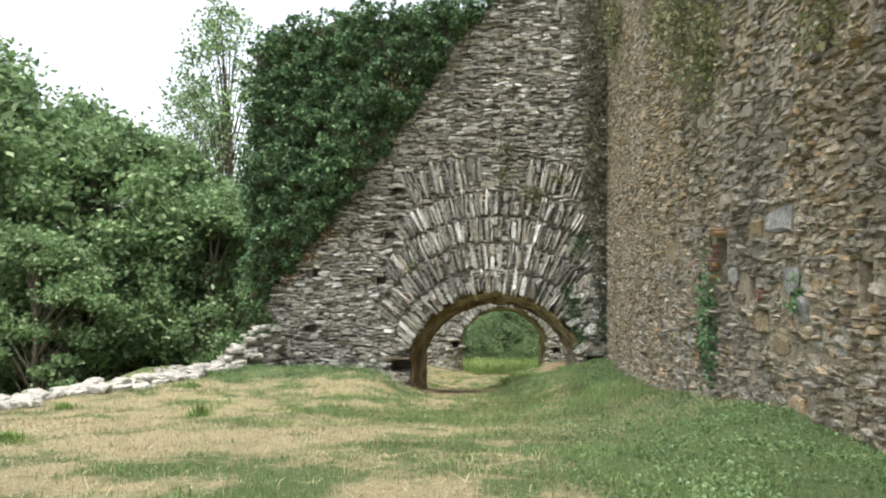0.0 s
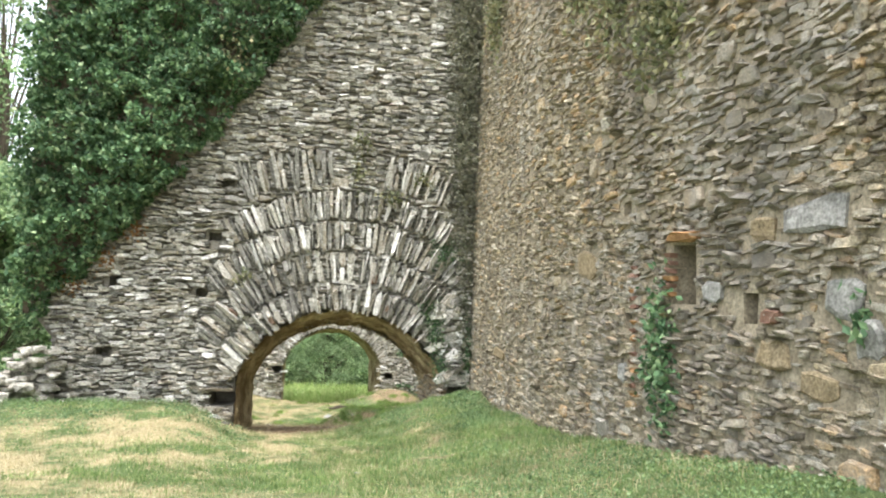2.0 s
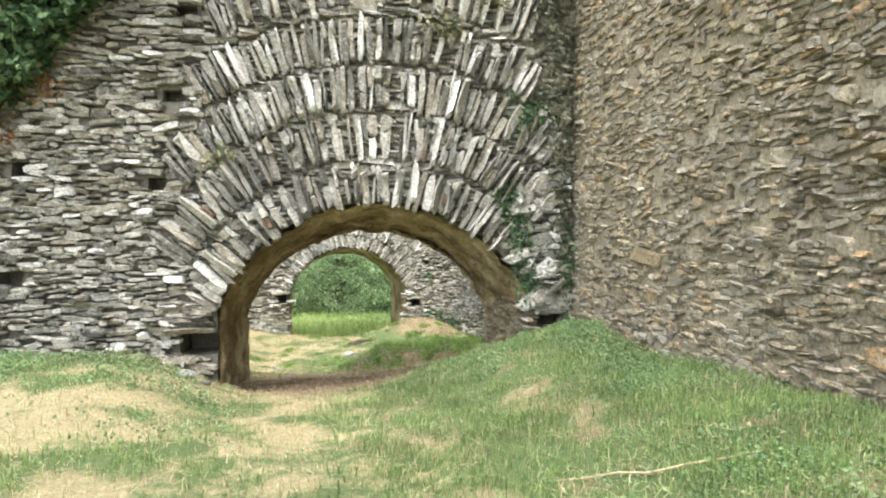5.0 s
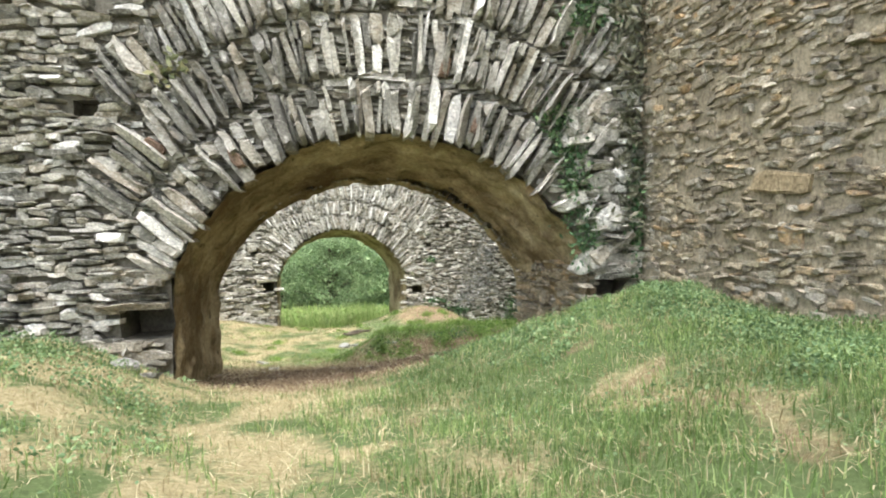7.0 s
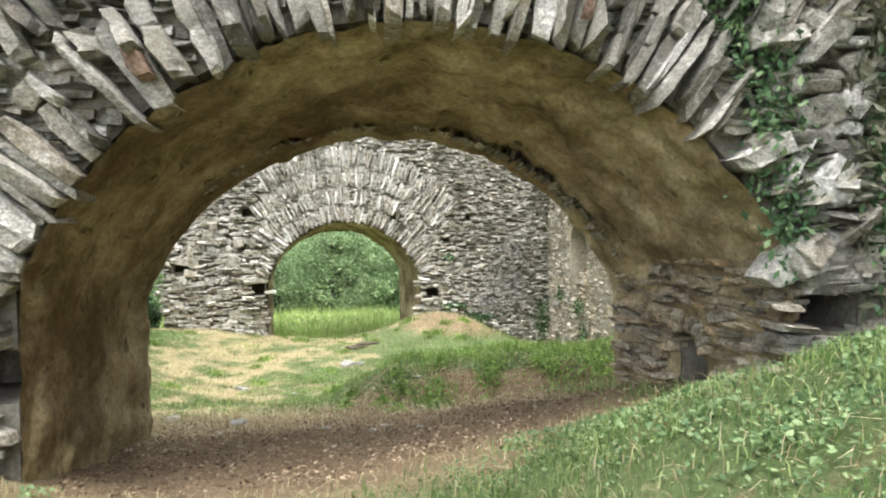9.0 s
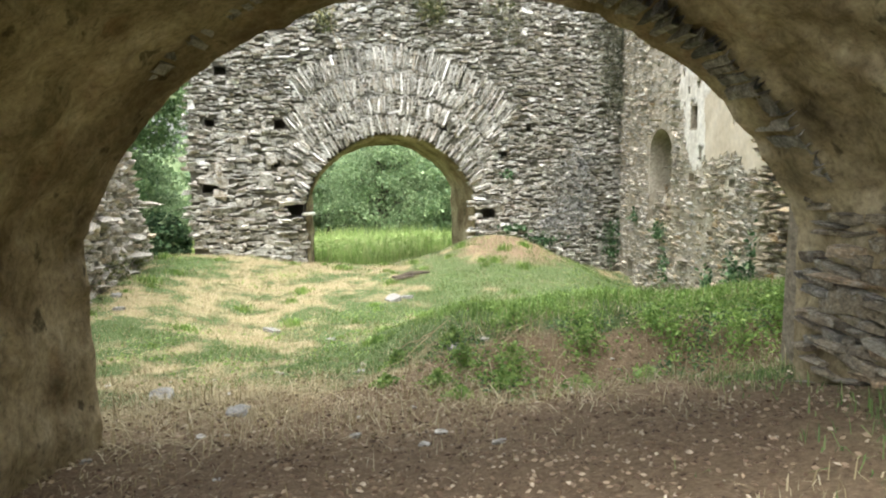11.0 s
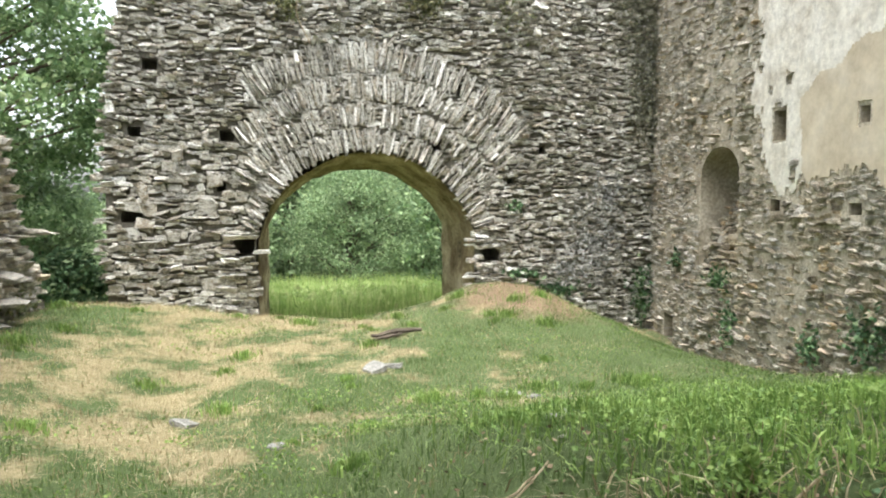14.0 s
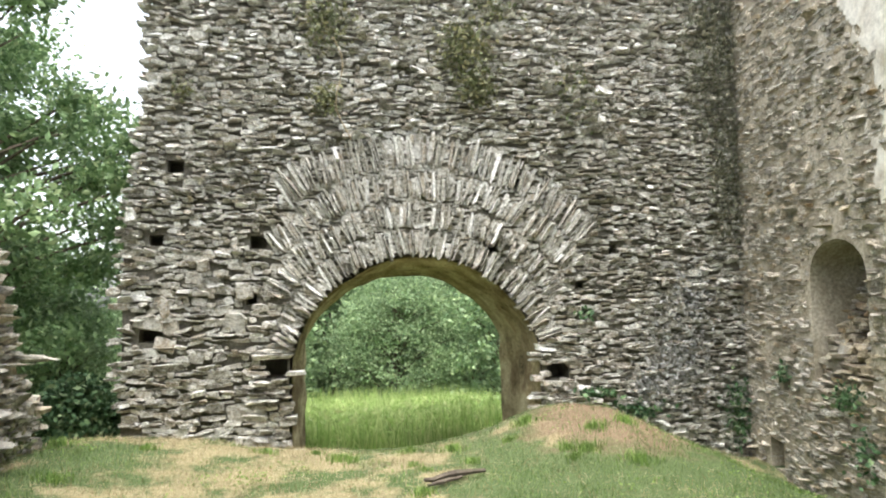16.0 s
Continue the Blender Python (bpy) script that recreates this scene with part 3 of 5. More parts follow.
front = left_edge + near_a[::-1]
back = left_edge + far_a[::-1]
HOLES_A = [(-3.95, 1.6, 0.28, 0.24, 0.5), (-1.9, 1.4, 0.3, 0.22, 0.4), (-1.45, 4.1, 0.34, 0.2, 0.4), (-1.65, 2.78, 0.34, 0.2, 0.4), (-4.1, -0.1, 0.34, 0.25, 0.4),
           (-1.28, -1.12, 0.62, 0.34, 0.8), (4.32, -0.82, 0.5, 0.26, 0.7)]
core_a = prism("core", A.place([p[0] for p in front], [p[1] for p in front], -0.1), A.place([p[0] for p in back], [p[1] for p in back], A_DEEP))
jamb_niche = prism("jamb_niche", A.place([3.5] * 4, [-1.55, -1.55, -1.06, -1.06], [-1.4, -0.98, -0.98, -1.4]), A.place([4.15] * 4, [-1.55, -1.55, -1.06, -1.06], [-1.4, -0.98, -0.98, -1.4]))
piece("core", carved(core_a, [hole_cutters(A, HOLES_A), jamb_niche]), MORTAR, wall_a)
lining("vault_lining", A, A_DEEP, near_a, far_a, SOFFIT, wall_a, 0.06, (72, 260), (3.4, -1.6, -1.08, -1.19, 0.2))
RINGS_A = [(2.72, 3.36, -1.18, 0.76), (3.46, 4.14, -1.04, 0.8), (4.24, 4.9, -0.78, 0.66), (5.0, 5.66, -0.55, 0.5), (5.85, 6.75, -0.43, -0.06), (5.85, 6.7, 0.14, 0.42)]


def allowed_a(u, v, a):
    r, ang = np.hypot(u - AC, v - AZ), np.arctan2(u - AC, v - AZ)
    ok = (r > AR + 0.02 + 0.6 * a) & ~((np.abs(u - AC) < AH + a * 0.8) & (v < -0.5)) & clear_of(HOLES_A)(u, v, a)
    top = np.interp(u, [-6.2, -5.4, -3, 1.2, 2.2, 4.75], [8.2, 9.0, 9.3, 9.5, 10.6, 11.0])
    under_ivy = v > np.interp(u, [-5.9, -5.1, -3.2, -1.5, 0.2, 1.4, 2.6], [1.2, 2.3, 4.2, 6.6, 9.1, 10.4, 11.3])
    return ok & ~under_ivy & (v < top) & (u + a < 4.74) & (u - a > np.interp(v, [-3, 0.2, 1, 8.2], [-5.3, -5.3, -6.0, -6.2]))


rows_a = coursed(-6.2, 4.7, -2.2, 10.9, (0.04, 0.1), (0.07, 0.3), allowed_a, 0.09, 1.4, 0.03)
split_wall(A, rows_a, behind_rings(rows_a, rng.gamma(1.8, 0.02, len(rows_a)) + 0.006, AC, AZ, RINGS_A), GREY_STONE, wall_a, lambda u, v: (u < -0.9) & (u > -3.1) & (v < 0.6) & (v > -1.4))
for n, (r0, r1, a0, a1) in enumerate(RINGS_A):
    ring = ring_stones(AC, AZ, r0, r1, a0, a1, (0.045, 0.14))
    ring = ring[rng.uniform(0, 1, len(ring)) > 0.07]
    split_wall(A, ring, np.clip(rng.gamma(1.3, 0.055, len(ring)), 0, 0.2) + 0.01, GREY_STONE, wall_a, (lambda u, v: u > -99) if n < 3 else (lambda u, v: u > 99), "voussoir", "relieving_arch", 0.3, 8)

spots_a = np.array([(AC + r * math.sin(a), AZ + r * math.cos(a), 0.13, 0.06, np.pi / 2 - a) for r, a in ((3.0, -0.62), (3.05, 0.36), (3.7, -0.8), (3.6, 0.2))])
split_wall(A, spots_a, np.full(len(spots_a), 0.1), REDDISH_STONE, wall_a, lambda u, v: u > -99, "rusty_stone", "", 0.3)

broken = np.array([(rng.uniform(3.75, 4.5), rng.uniform(-0.55, 1.5), rng.uniform(0.09, 0.24), rng.uniform(0.05, 0.12), rng.normal(0.35, 0.4)) for k in range(20)])
split_wall(A, broken, rng.uniform(0.04, 0.13, len(broken)), GREY_STONE, wall_a, lambda u, v: u > -99, "broken_stone", "", 0.25, 8)

AF = Face((0, 23.24, 0), (-1, 0.17, 0), (0.17, 1, 0), 0.012)
ring = ring_stones(-1.73, -1.83, 2.54, 2.74, -1.05, 1.05, (0.04, 0.1))
split_wall(AF, ring, rng.gamma(2.0, 0.03, len(ring)) + 0.02, GREY_STONE, wall_a, lambda u, v: u > 99, "voussoir", "rear_arch", 0.35, 8)
JR = Face((3.975, 20.2, 0), (-0.02, 1, 0), (-1, -0.02, 0), 0.012)
rows_j = coursed(0.0, 2.4, -2.4, 0.2, (0.035, 0.085), (0.08, 0.28), lambda u, v, a: (v < -0.3 + 0.35 * np.sin(u * 2.5) + 0.15 * np.sin(u * 9)) & (np.hypot(u - 1.18, np.maximum(v + 1.27, 0)) > 0.27 + 0.6 * a) & ~((np.abs(u - 1.18) < 0.24 + 0.7 * a) & (v > -1.6) & (v < -1.25)) & (u + a < 2.45) & (u - a > -0.05), 0.1, 1.6, 0.04, 0.2)
split_wall(JR, rows_j, rng.gamma(1.6, 0.014, len(rows_j)) + 0.012, BROWN_STONE, wall_a, lambda u, v: (u > 0.3) & (v < -0.6), word="jamb_rubble", depth=0.16)
niche_ring = ring_stones(1.18, -1.27, 0.19, 0.34, -1.5, 1.5, (0.05, 0.09))
split_wall(JR, niche_ring, np.full(len(niche_ring), 0.03), BROWN_STONE, wall_a, lambda u, v: u > -99, "niche_stone", "", 0.2)

near_jambs = lambda u, v, a: clear_of(HOLES_A, -0.02)(u, v, 0.4 * a)
jambs = np.concatenate([coursed(AC - AH - 0.75, AC - AH - 0.25, -2.3, -0.4, (0.05, 0.11), (0.12, 0.35), near_jambs, 0.05, 1.2, 0.0, 0.0),
                        coursed(AC + AH + 0.06, AC + AH + 0.5, -1.6, -0.4, (0.05, 0.11), (0.12, 0.3), near_jambs, 0.05, 1.2, 0.0, 0.0)])
split_wall(A, jambs, rng.gamma(2, 0.018, len(jambs)) + 0.012, GREY_STONE, wall_a, lambda u, v: u > -99, "jamb_stone", "jamb_rubble", 0.2)
slabs = np.array([(-1.42, -0.9, 0.42, 0.055, 0.02), (-1.36, -0.78, 0.36, 0.05, -0.03), (-1.6, -1.36, 0.3, 0.06, 0.0), (4.38, -0.63, 0.24, 0.045, 0.03), (4.42, -0.54, 0.24, 0.035, -0.02)])
split_wall(A, slabs, np.array([0.12, 0.1, 0.1, 0.06, 0.05]), GREY_STONE, wall_a, lambda u, v: u > -99, "lintel_slab", "", 0.3)

# tall side wall beside the lawn
R = Face((4.0, 9.5, 0), (0.0625, 1, 0), (-1, 0.0625, 0), 0.012)
wall_r = empty("wall_side", "tall brown rubble stone side wall", "wall", "", "structure")
HOLES_R = [(0.46, 1.78, 0.52, 0.68, 1.0), (1.95, 2.7, 0.24, 0.2, 0.9), (1.87, 1.22, 0.24, 0.22, 0.9), (-0.76, 1.41, 0.24, 0.3, 1.0), (-3.55, 1.5, 0.26, 0.38, 1.0),
           (3.2, 2.1, 0.16, 0.16, 0.4), (6.2, 1.1, 0.15, 0.18, 0.4), (-2.9, 3.9, 0.24, 0.2, 0.5), (1.0, 4.9, 0.3, 0.25, 0.5), (8.6, 1.1, 0.12, 0.14, 0.3)]
edge_r = [(-16, -3), (-16, 10.5), (10.66, 11.0), (10.66, -3)]
core_r = prism("core", R.place([p[0] for p in edge_r], [p[1] for p in edge_r], -0.022), R.place([p[0] for p in edge_r], [p[1] for p in edge_r], -1.3))
piece("core", carved(core_r, [hole_cutters(R, HOLES_R)]), BROWN_MORTAR, wall_r)
BLOCKS_R = [(-1.7, 2.2, 0.38, 0.14), (-2.0, 1.52, 0.21, 0.16), (-2.27, 1.17, 0.15, 0.14), (1.95, 0.55, 0.07, 0.12), (-0.14, 1.57, 0.17, 0.09)]
RUST_R = [(-0.96, 2.16, 0.19, 0.12), (3.25, 2.02, 0.32, 0.2), (-1.13, 0.99, 0.2, 0.12), (-1.72, 0.78, 0.2, 0.12), (8.0, 0.35, 0.42, 0.1)]


LARGE_R = [(rng.uniform(-4.2, 6), rng.uniform(-0.4, 5.5), rng.uniform(0.09, 0.2), rng.uniform(0.07, 0.13)) for k in range(46)]
LARGE_R = [b for b in LARGE_R if all(abs(b[0] - q[0]) > 0.7 or abs(b[1] - q[1]) > 0.6 for q in HOLES_R + BLOCKS_R + RUST_R)]


def allowed_r(u, v, a):
    ok = clear_of(HOLES_R)(u, v, a)
    for bu, bv, ba, bb in BLOCKS_R + RUST_R + LARGE_R:
        ok &= ~((np.abs(u - bu) < ba + a * 0.8) & (np.abs(v - bv) < bb + 0.03))
    return ok & (u + a < 10.7) & (v < 2.1 + 0.385 * (10 + u))


rows_r = coursed(-5.2, 10.6, -1.2, 9.9, (0.028, 0.074), (0.05, 0.21), allowed_r, 0.13, 1.8, 0.03, 0.2)
rows_r = rows_r[(rows_r[:, 0] < 5.5) | (rng.uniform(0, 1, len(rows_r)) > 0.18)]
split_wall(R, rows_r, (rng.gamma(1.4, 0.015, len(rows_r)) + 0.003) * (1 - 0.45 * ease(rows_r[:, 0], 4.5, 6.5)), BROWN_STONE, wall_r, lambda u, v: (u > -2.6) & (u < 0.6) & (v > 0.2) & (v < 2.7))
for bu, bv, ba, bb in BLOCKS_R:
    p = stones(R, np.array([bu]), np.array([bv]), np.array([ba]), np.array([bb]), np.array([0.02]), np.array([0.035]), 8)
    piece("stone_block", stones_mesh("stone_block", p), LICHEN_STONE, wall_r, "pale grey lichened block")
for bu, bv, ba, bb in RUST_R:
    p = stones(R, np.array([bu]), np.array([bv]), np.array([ba]), np.array([bb]), np.array([0.04]), np.array([0.03]), 8)
    piece("large_stone", stones_mesh("large_stone", p), OCHRE_STONE, wall_r, "ochre-brown weathered block")
large_r = np.array([(*b, rng.normal(0, 0.12)) for b in LARGE_R])
split_wall(R, large_r, rng.uniform(0.015, 0.05, len(large_r)), BROWN_STONE, wall_r, lambda u, v: u > -99, "large_stone", "", 0.16, 8)
p = stones(R, np.array([-1.1, 0.46]), np.array([1.33, 2.2]), np.array([0.13, 0.34]), np.array([0.06, 0.05]), np.array([0.05, 0.05]), np.array([0.05, 0.07]), 8)
piece("brick", stones_mesh("brick", p[:1]), RED_BRICK, wall_r, "single red brick")
piece("lintel_stone", stones_mesh("lintel_stone", p[1:]), RUSTY_STONE, wall_r, "orange-brown lintel stone")
# broken brick quoins beside the ivy and in the window's reveal
for bu, bv in [(1.64 + rng.normal(0, 0.03), 0.3 + 0.1 * k) for k in range(17) if k % 4 != 2] + [(0.76, 1.56 + 0.09 * k) for k in range(6)]:
    p = stones(R, np.array([bu]), np.array([bv]), np.array([rng.uniform(0.04, 0.09)]), np.array([0.03]), np.array([rng.normal(0, 0.08)]), np.array([0.045]), 6)
    piece("brick", stones_mesh("brick", p), RUSTY_STONE if rng.uniform() < 0.5 else RED_BRICK, wall_r)

# far wall with the second arch
B = Face((0, 38.83, 0), (1, 0, 0), (0, -1, 0), 0.012)
BC, BZ, BR, BH = 3.33, -2.5, 2.52, 2.45
B_DEEP = -2.0
near_b = arch_profile(BC, BZ, BR, BH, -6)
far_b = arch_profile(BC - 0.03, BZ - 0.17, 2.4, 2.2, -6)
wall_b = empty("wall_far", "tall grey slate wall with a round arched gateway", "wall", "", "structure")
edge_b = [(-2.1, -6), (-2.05, 0.3), (-1.85, 1.4), (-1.6, 3.0), (-1.5, 8.0), (10.4, 8.6), (10.4, -6)]
HOLES_B = [(0.62, -2.1, 0.5, 0.36, 0.7), (6.12, -2.34, 0.46, 0.3, 0.7), (-1.15, 1.69, 0.32, 0.24, 0.5), (-1.48, 0.32, 0.26, 0.2, 0.5), (0.34, 0.27, 0.3, 0.24, 0.5),
           (-1.57, -1.42, 0.42, 0.22, 0.5), (4.83, 0.13, 0.22, 0.22, 0.5), (5.39, 1.36, 0.3, 0.28, 0.5), (7.34, 0.07, 0.18, 0.2, 0.4), (0.2, -0.8, 0.2, 0.2, 0.4), (6.6, -0.65, 0.18, 0.14, 0.3), (9.0, -1.0, 0.3, 0.2, 0.3)]
core_b = prism("core", B.place([p[0] for p in edge_b + near_b[::-1]], [p[1] for p in edge_b + near_b[::-1]], -0.05),
               B.place([p[0] for p in edge_b + far_b[::-1]], [p[1] for p in edge_b + far_b[::-1]], B_DEEP))
piece("core", carved(core_b, [hole_cutters(B, HOLES_B)]), MORTAR, wall_b)
lining("vault_lining", B, B_DEEP, near_b, far_b, SOFFIT, wall_b, 0.05, (16, 70))
RINGS_B = [(2.47, 2.95, -1.25, 1.25), (3.04, 3.5, -1.0, 1.05), (3.6, 4.12, -0.8, 0.95), (4.2, 4.85, -0.62, 0.86)]


def allowed_b(u, v, a):
    r, ang = np.hypot(u - BC, v - BZ), np.arctan2(u - BC, v - BZ)
    ok = (r > BR + 0.02 + 0.6 * a) & ~((np.abs(u - BC) < BH + a * 0.8) & (v < -2)) & clear_of(HOLES_B)(u, v, a)
    return ok & (u - a * rng.uniform(0.2, 1, len(u)) > np.interp(v, [-6, 0.3, 1.4, 3, 8], [-2.3, -2.25, -2.05, -1.8, -1.7]))


rows_b = coursed(-2.4, 10.3, -4.9, 6.2, (0.036, 0.095), (0.055, 0.25), lambda u, v, a: allowed_b(u, v, a) & ~((u < 0.75) & (v < 0.1)), 0.13, 1.8, 0.035, 0.1)
rows_b = np.concatenate([rows_b, coursed(-2.4, 0.8, -4.0, 0.1, (0.045, 0.14), (0.08, 0.32), allowed_b, 0.13, 1.5, 0.06, 0.08)])
split_wall(B, rows_b, behind_rings(rows_b, rng.gamma(1.8, 0.02, len(rows_b)) + 0.006, BC, BZ, RINGS_B, 0.01), COURT_STONE, wall_b, lambda u, v: (u < 0.9) & (v < -0.9) & (v > -3.3))
for n, (r0, r1, a0, a1) in enumerate(RINGS_B):
    ring = ring_stones(BC, BZ, r0, r1, a0, a1, (0.03, 0.09))
    ring[:, 4] += 0.12 * np.sin(ring[:, 0] * 2.7 + ring[:, 1] * 1.9 + n)
    ring = ring[rng.uniform(0, 1, len(ring)) > 0.14]
    split_wall(B, ring, rng.gamma(1.5, 0.025, len(ring)) + 0.006, COURT_STONE, wall_b, (lambda u, v: u > -99) if n < 2 else (lambda u, v: u > 99), "voussoir", "relieving_arch", 0.2, 8)

near_jambs = lambda u, v, a: clear_of(HOLES_B, -0.02)(u, v, 0.4 * a)
jambs = np.concatenate([coursed(BC - BH - 0.55, BC - BH - 0.06, -3.8, -1.7, (0.06, 0.14), (0.14, 0.38), near_jambs, 0.05, 1.2, 0.0, 0.0),
                        coursed(BC + BH + 0.06, BC + BH + 0.5, -3.4, -1.7, (0.05, 0.12), (0.14, 0.35), near_jambs, 0.05, 1.2, 0.0, 0.0)])
split_wall(B, jambs, rng.gamma(2, 0.025, len(jambs)) + 0.02, COURT_STONE, wall_b, lambda u, v: u > -99, "jamb_stone", "jamb_rubble", 0.2)
slabs = np.array([(0.6, -1.86, 0.36, 0.05, 0.02), (0.55, -1.76, 0.3, 0.04, -0.02), (6.15, -2.13, 0.32, 0.045, 0.03)])
split_wall(B, slabs, np.full(3, 0.1), COURT_STONE, wall_b, lambda u, v: u > -99, "lintel_slab", "", 0.3)

# plastered side wall of the inner court, with an arched niche
Q = Face((9.39, 33.27, 0), (-0.146, -1, 0), (-1, 0.146, 0), 0.012)
wall_q = empty("wall_court", "rubble wall with remains of pale lime plaster", "wall", "", "structure")
edge_q = [(-5.7, -6), (-5.7, 7.5), (3.6, 7.5), (3.6, -6)]
HOLES_Q = [(-0.12, 0.18, 0.36, 0.52, 0.5), (1.98, 0.13, 0.22, 0.24, 0.4), (-4.5, -3.98, 0.52, 0.56, 0.6), (-0.2, -1.14, 0.3, 0.2, 0.3), (1.85, -1.17, 0.28, 0.18, 0.3), (-4.0, -2.6, 0.25, 0.25, 0.3), (2.6, -2.8, 0.24, 0.18, 0.3)]
NU, NV, NW = -2.22, -0.63, 0.8  # the niche: middle, spring line, half width
NICHE = [(NU - NW, -2.5)] + [(NU + NW * math.sin(a), NV + 0.6 * math.cos(a)) for a in np.linspace(-1.57, 1.57, 12)] + [(NU + NW, -2.5)]
core_q = prism("core", Q.place([p[0] for p in edge_q], [p[1] for p in edge_q], 0.004), Q.place([p[0] for p in edge_q], [p[1] for p in edge_q], -1.4))
niche_cut = prism("niche", Q.place([p[0] for p in NICHE], [p[1] for p in NICHE], 0.4), Q.place([p[0] + 0.05 for p in NICHE], [p[1] for p in NICHE], -0.95))
piece("core", carved(core_q, [hole_cutters(Q, HOLES_Q), niche_cut]), WALL_PLASTER, wall_q)


def plastered(u, v):
    """Where plaster is left on the court's side wall."""
    u, v = u / 1.17, (v + 0.06) / 0.95
    edge = 0.55 * wave(u * 1.7, v * 1.9) + 0.35 * wave(u * 5, v * 4.6) + 0.18 * wave(u * 13, v * 12) + 0.16 * wave(u * 31, v * 29)
    return (v > -0.75 + 0.45 * edge) & (u > -0.45 - 0.25 * np.clip(v, 0, 4) + 0.6 * edge) & (wave(u * 3.1 + 5, v * 3.3) + 0.7 * wave(u * 8, v * 7.5 + 2) < 0.85 + 2 * ease(u, 0.3, 0.6))


def allowed_q(u, v, a):
    inside = (np.abs(u - NU) < NW + 0.5 * a) & (v < NV) & (v > -2.45) | (np.hypot((u - NU) / NW, (v - NV) / 0.6) < 1.04 + 0.8 * a)
    return ~inside & clear_of(HOLES_Q)(u, v, a) & ~plastered(u, v)


rows_q = coursed(-5.7, 3.4, -4.9, 6.0, (0.035, 0.09), (0.06, 0.24), allowed_q, 0.12, 1.7, 0.03, 0.22)
pale_q = rng.uniform(0, 1, len(rows_q)) < 0.36 + 0.55 * np.maximum(ease(rows_q[:, 1], -0.9, 0.2), ease(-rows_q[:, 0], 1.9, 3.2) * 0.8)
split_wall(Q, rows_q[pale_q], rng.gamma(1.6, 0.016, pale_q.sum()) + 0.004, PALE_RUBBLE, wall_q, lambda u, v: (u > -2.4) & (v < 1.5) & (v > -2.2))
rows_q = rows_q[~pale_q]
split_wall(Q, rows_q, rng.gamma(1.6, 0.018, len(rows_q)) + 0.004, BROWN_STONE, wall_q, lambda u, v: (u > 0.2) & (u < 2.6) & (v < -0.8) & (v > -2.2))


class SlopingFace(Face):
    """A face of fallen stones that leans out towards its foot."""

    def place(self, u, v, w):
        return Face.place(self, u, v, w + 0.8 * ease(-np.asarray(v, float), 0.5, 2.3))


niche_face = SlopingFace(Q.place(0, 0, -0.93), Q.along, Q.out, 0.02)
rows_n = coursed(NU - NW, NU + NW, -2.48, -0.1, (0.06, 0.13), (0.09, 0.26), lambda u, v, a: (np.abs(u - NU) < NW - 0.6 * a) & (np.hypot((u - NU) / NW, np.maximum(v - NV, 0) / 0.6) < 0.96), 0.05)
split_wall(niche_face, rows_n, rng.gamma(2, 0.025, len(rows_n)) + 0.01, BROWN_STONE, wall_q, lambda u, v: u > 99)
pu, pv = np.meshgrid(np.arange(-2.4, 3.5, 0.035), np.arange(-1.3, 5.0, 0.035))
cell_ok = plastered(pu, pv)
for hu, hv, w, h, _ in HOLES_Q[:2]:
    cell_ok &= ~((np.abs(pu - hu) < w / 2 + 0.03) & (np.abs(pv - hv) < h / 2 + 0.03))
pi = np.arange(pu.size).reshape(pu.shape)
tan_part = (pu > 0.5 + 0.08 * wave(pu * 4, pv * 4)) & (pv < 0.64 + 0.38 * (pu - 0.6) + 0.08 * wave(pu * 5, pv * 3))
coat = Q.place(pu + rng.uniform(-0.012, 0.012, pu.shape), pv + rng.uniform(-0.012, 0.012, pu.shape), 0.025 + 0.006 * wave(pu * 3, pv * 3)).reshape(-1, 3)
for region, stuff, words in ((cell_ok & ~tan_part, PLASTER, "whitish flaking lime plaster"), (cell_ok & tan_part, TAN_PLASTER, "smooth tan lime plaster")):
    pq = np.stack([pi[:-1, :-1], pi[:-1, 1:], pi[1:, 1:], pi[1:, :-1]], -1)[region[:-1, :-1] & cell_ok[1:, 1:] & cell_ok[1:, :-1] & cell_ok[:-1, 1:]]
    plaster = piece("plaster", mesh_from("plaster", coat, [pq.reshape(-1, 4)]), stuff, wall_q, words)
    thick = plaster.modifiers.new("thickness", "SOLIDIFY")
    thick.thickness, thick.offset = 0.03, -1

# broken pier that ends the court's side wall
wall_p = empty("wall_pier", "broken rubble pier of the court", "wall", "", "structure")
P1 = Face((8.65, 29.9, 0), (0.0, -1, 0), (-1, 0, 0), 0.012)
edge_p = [(-0.05, -6), (-0.05, -1.6), (0.25, -0.4), (0.1, 0.3), (0.3, 1.4), (0.2, 7), (7.6, 7), (7.6, -6)]
piece("core", prism("core", P1.place([p[0] for p in edge_p], [p[1] for p in edge_p], -0.04), P1.place([p[0] for p in edge_p], [p[1] for p in edge_p], -1.8)), BROWN_MORTAR, wall_p)
rows_p = coursed(0, 5.0, -4.4, 4, (0.035, 0.09), (0.08, 0.26), lambda u, v, a: u - a * rng.uniform(0, 0.9, len(u)) > 0.05, 0.1, 1.6, 0.03, 0.12)
split_wall(P1, rows_p, rng.gamma(2, 0.025, len(rows_p)) + 0.015, BROWN_STONE, wall_p, lambda u, v: u > 99)

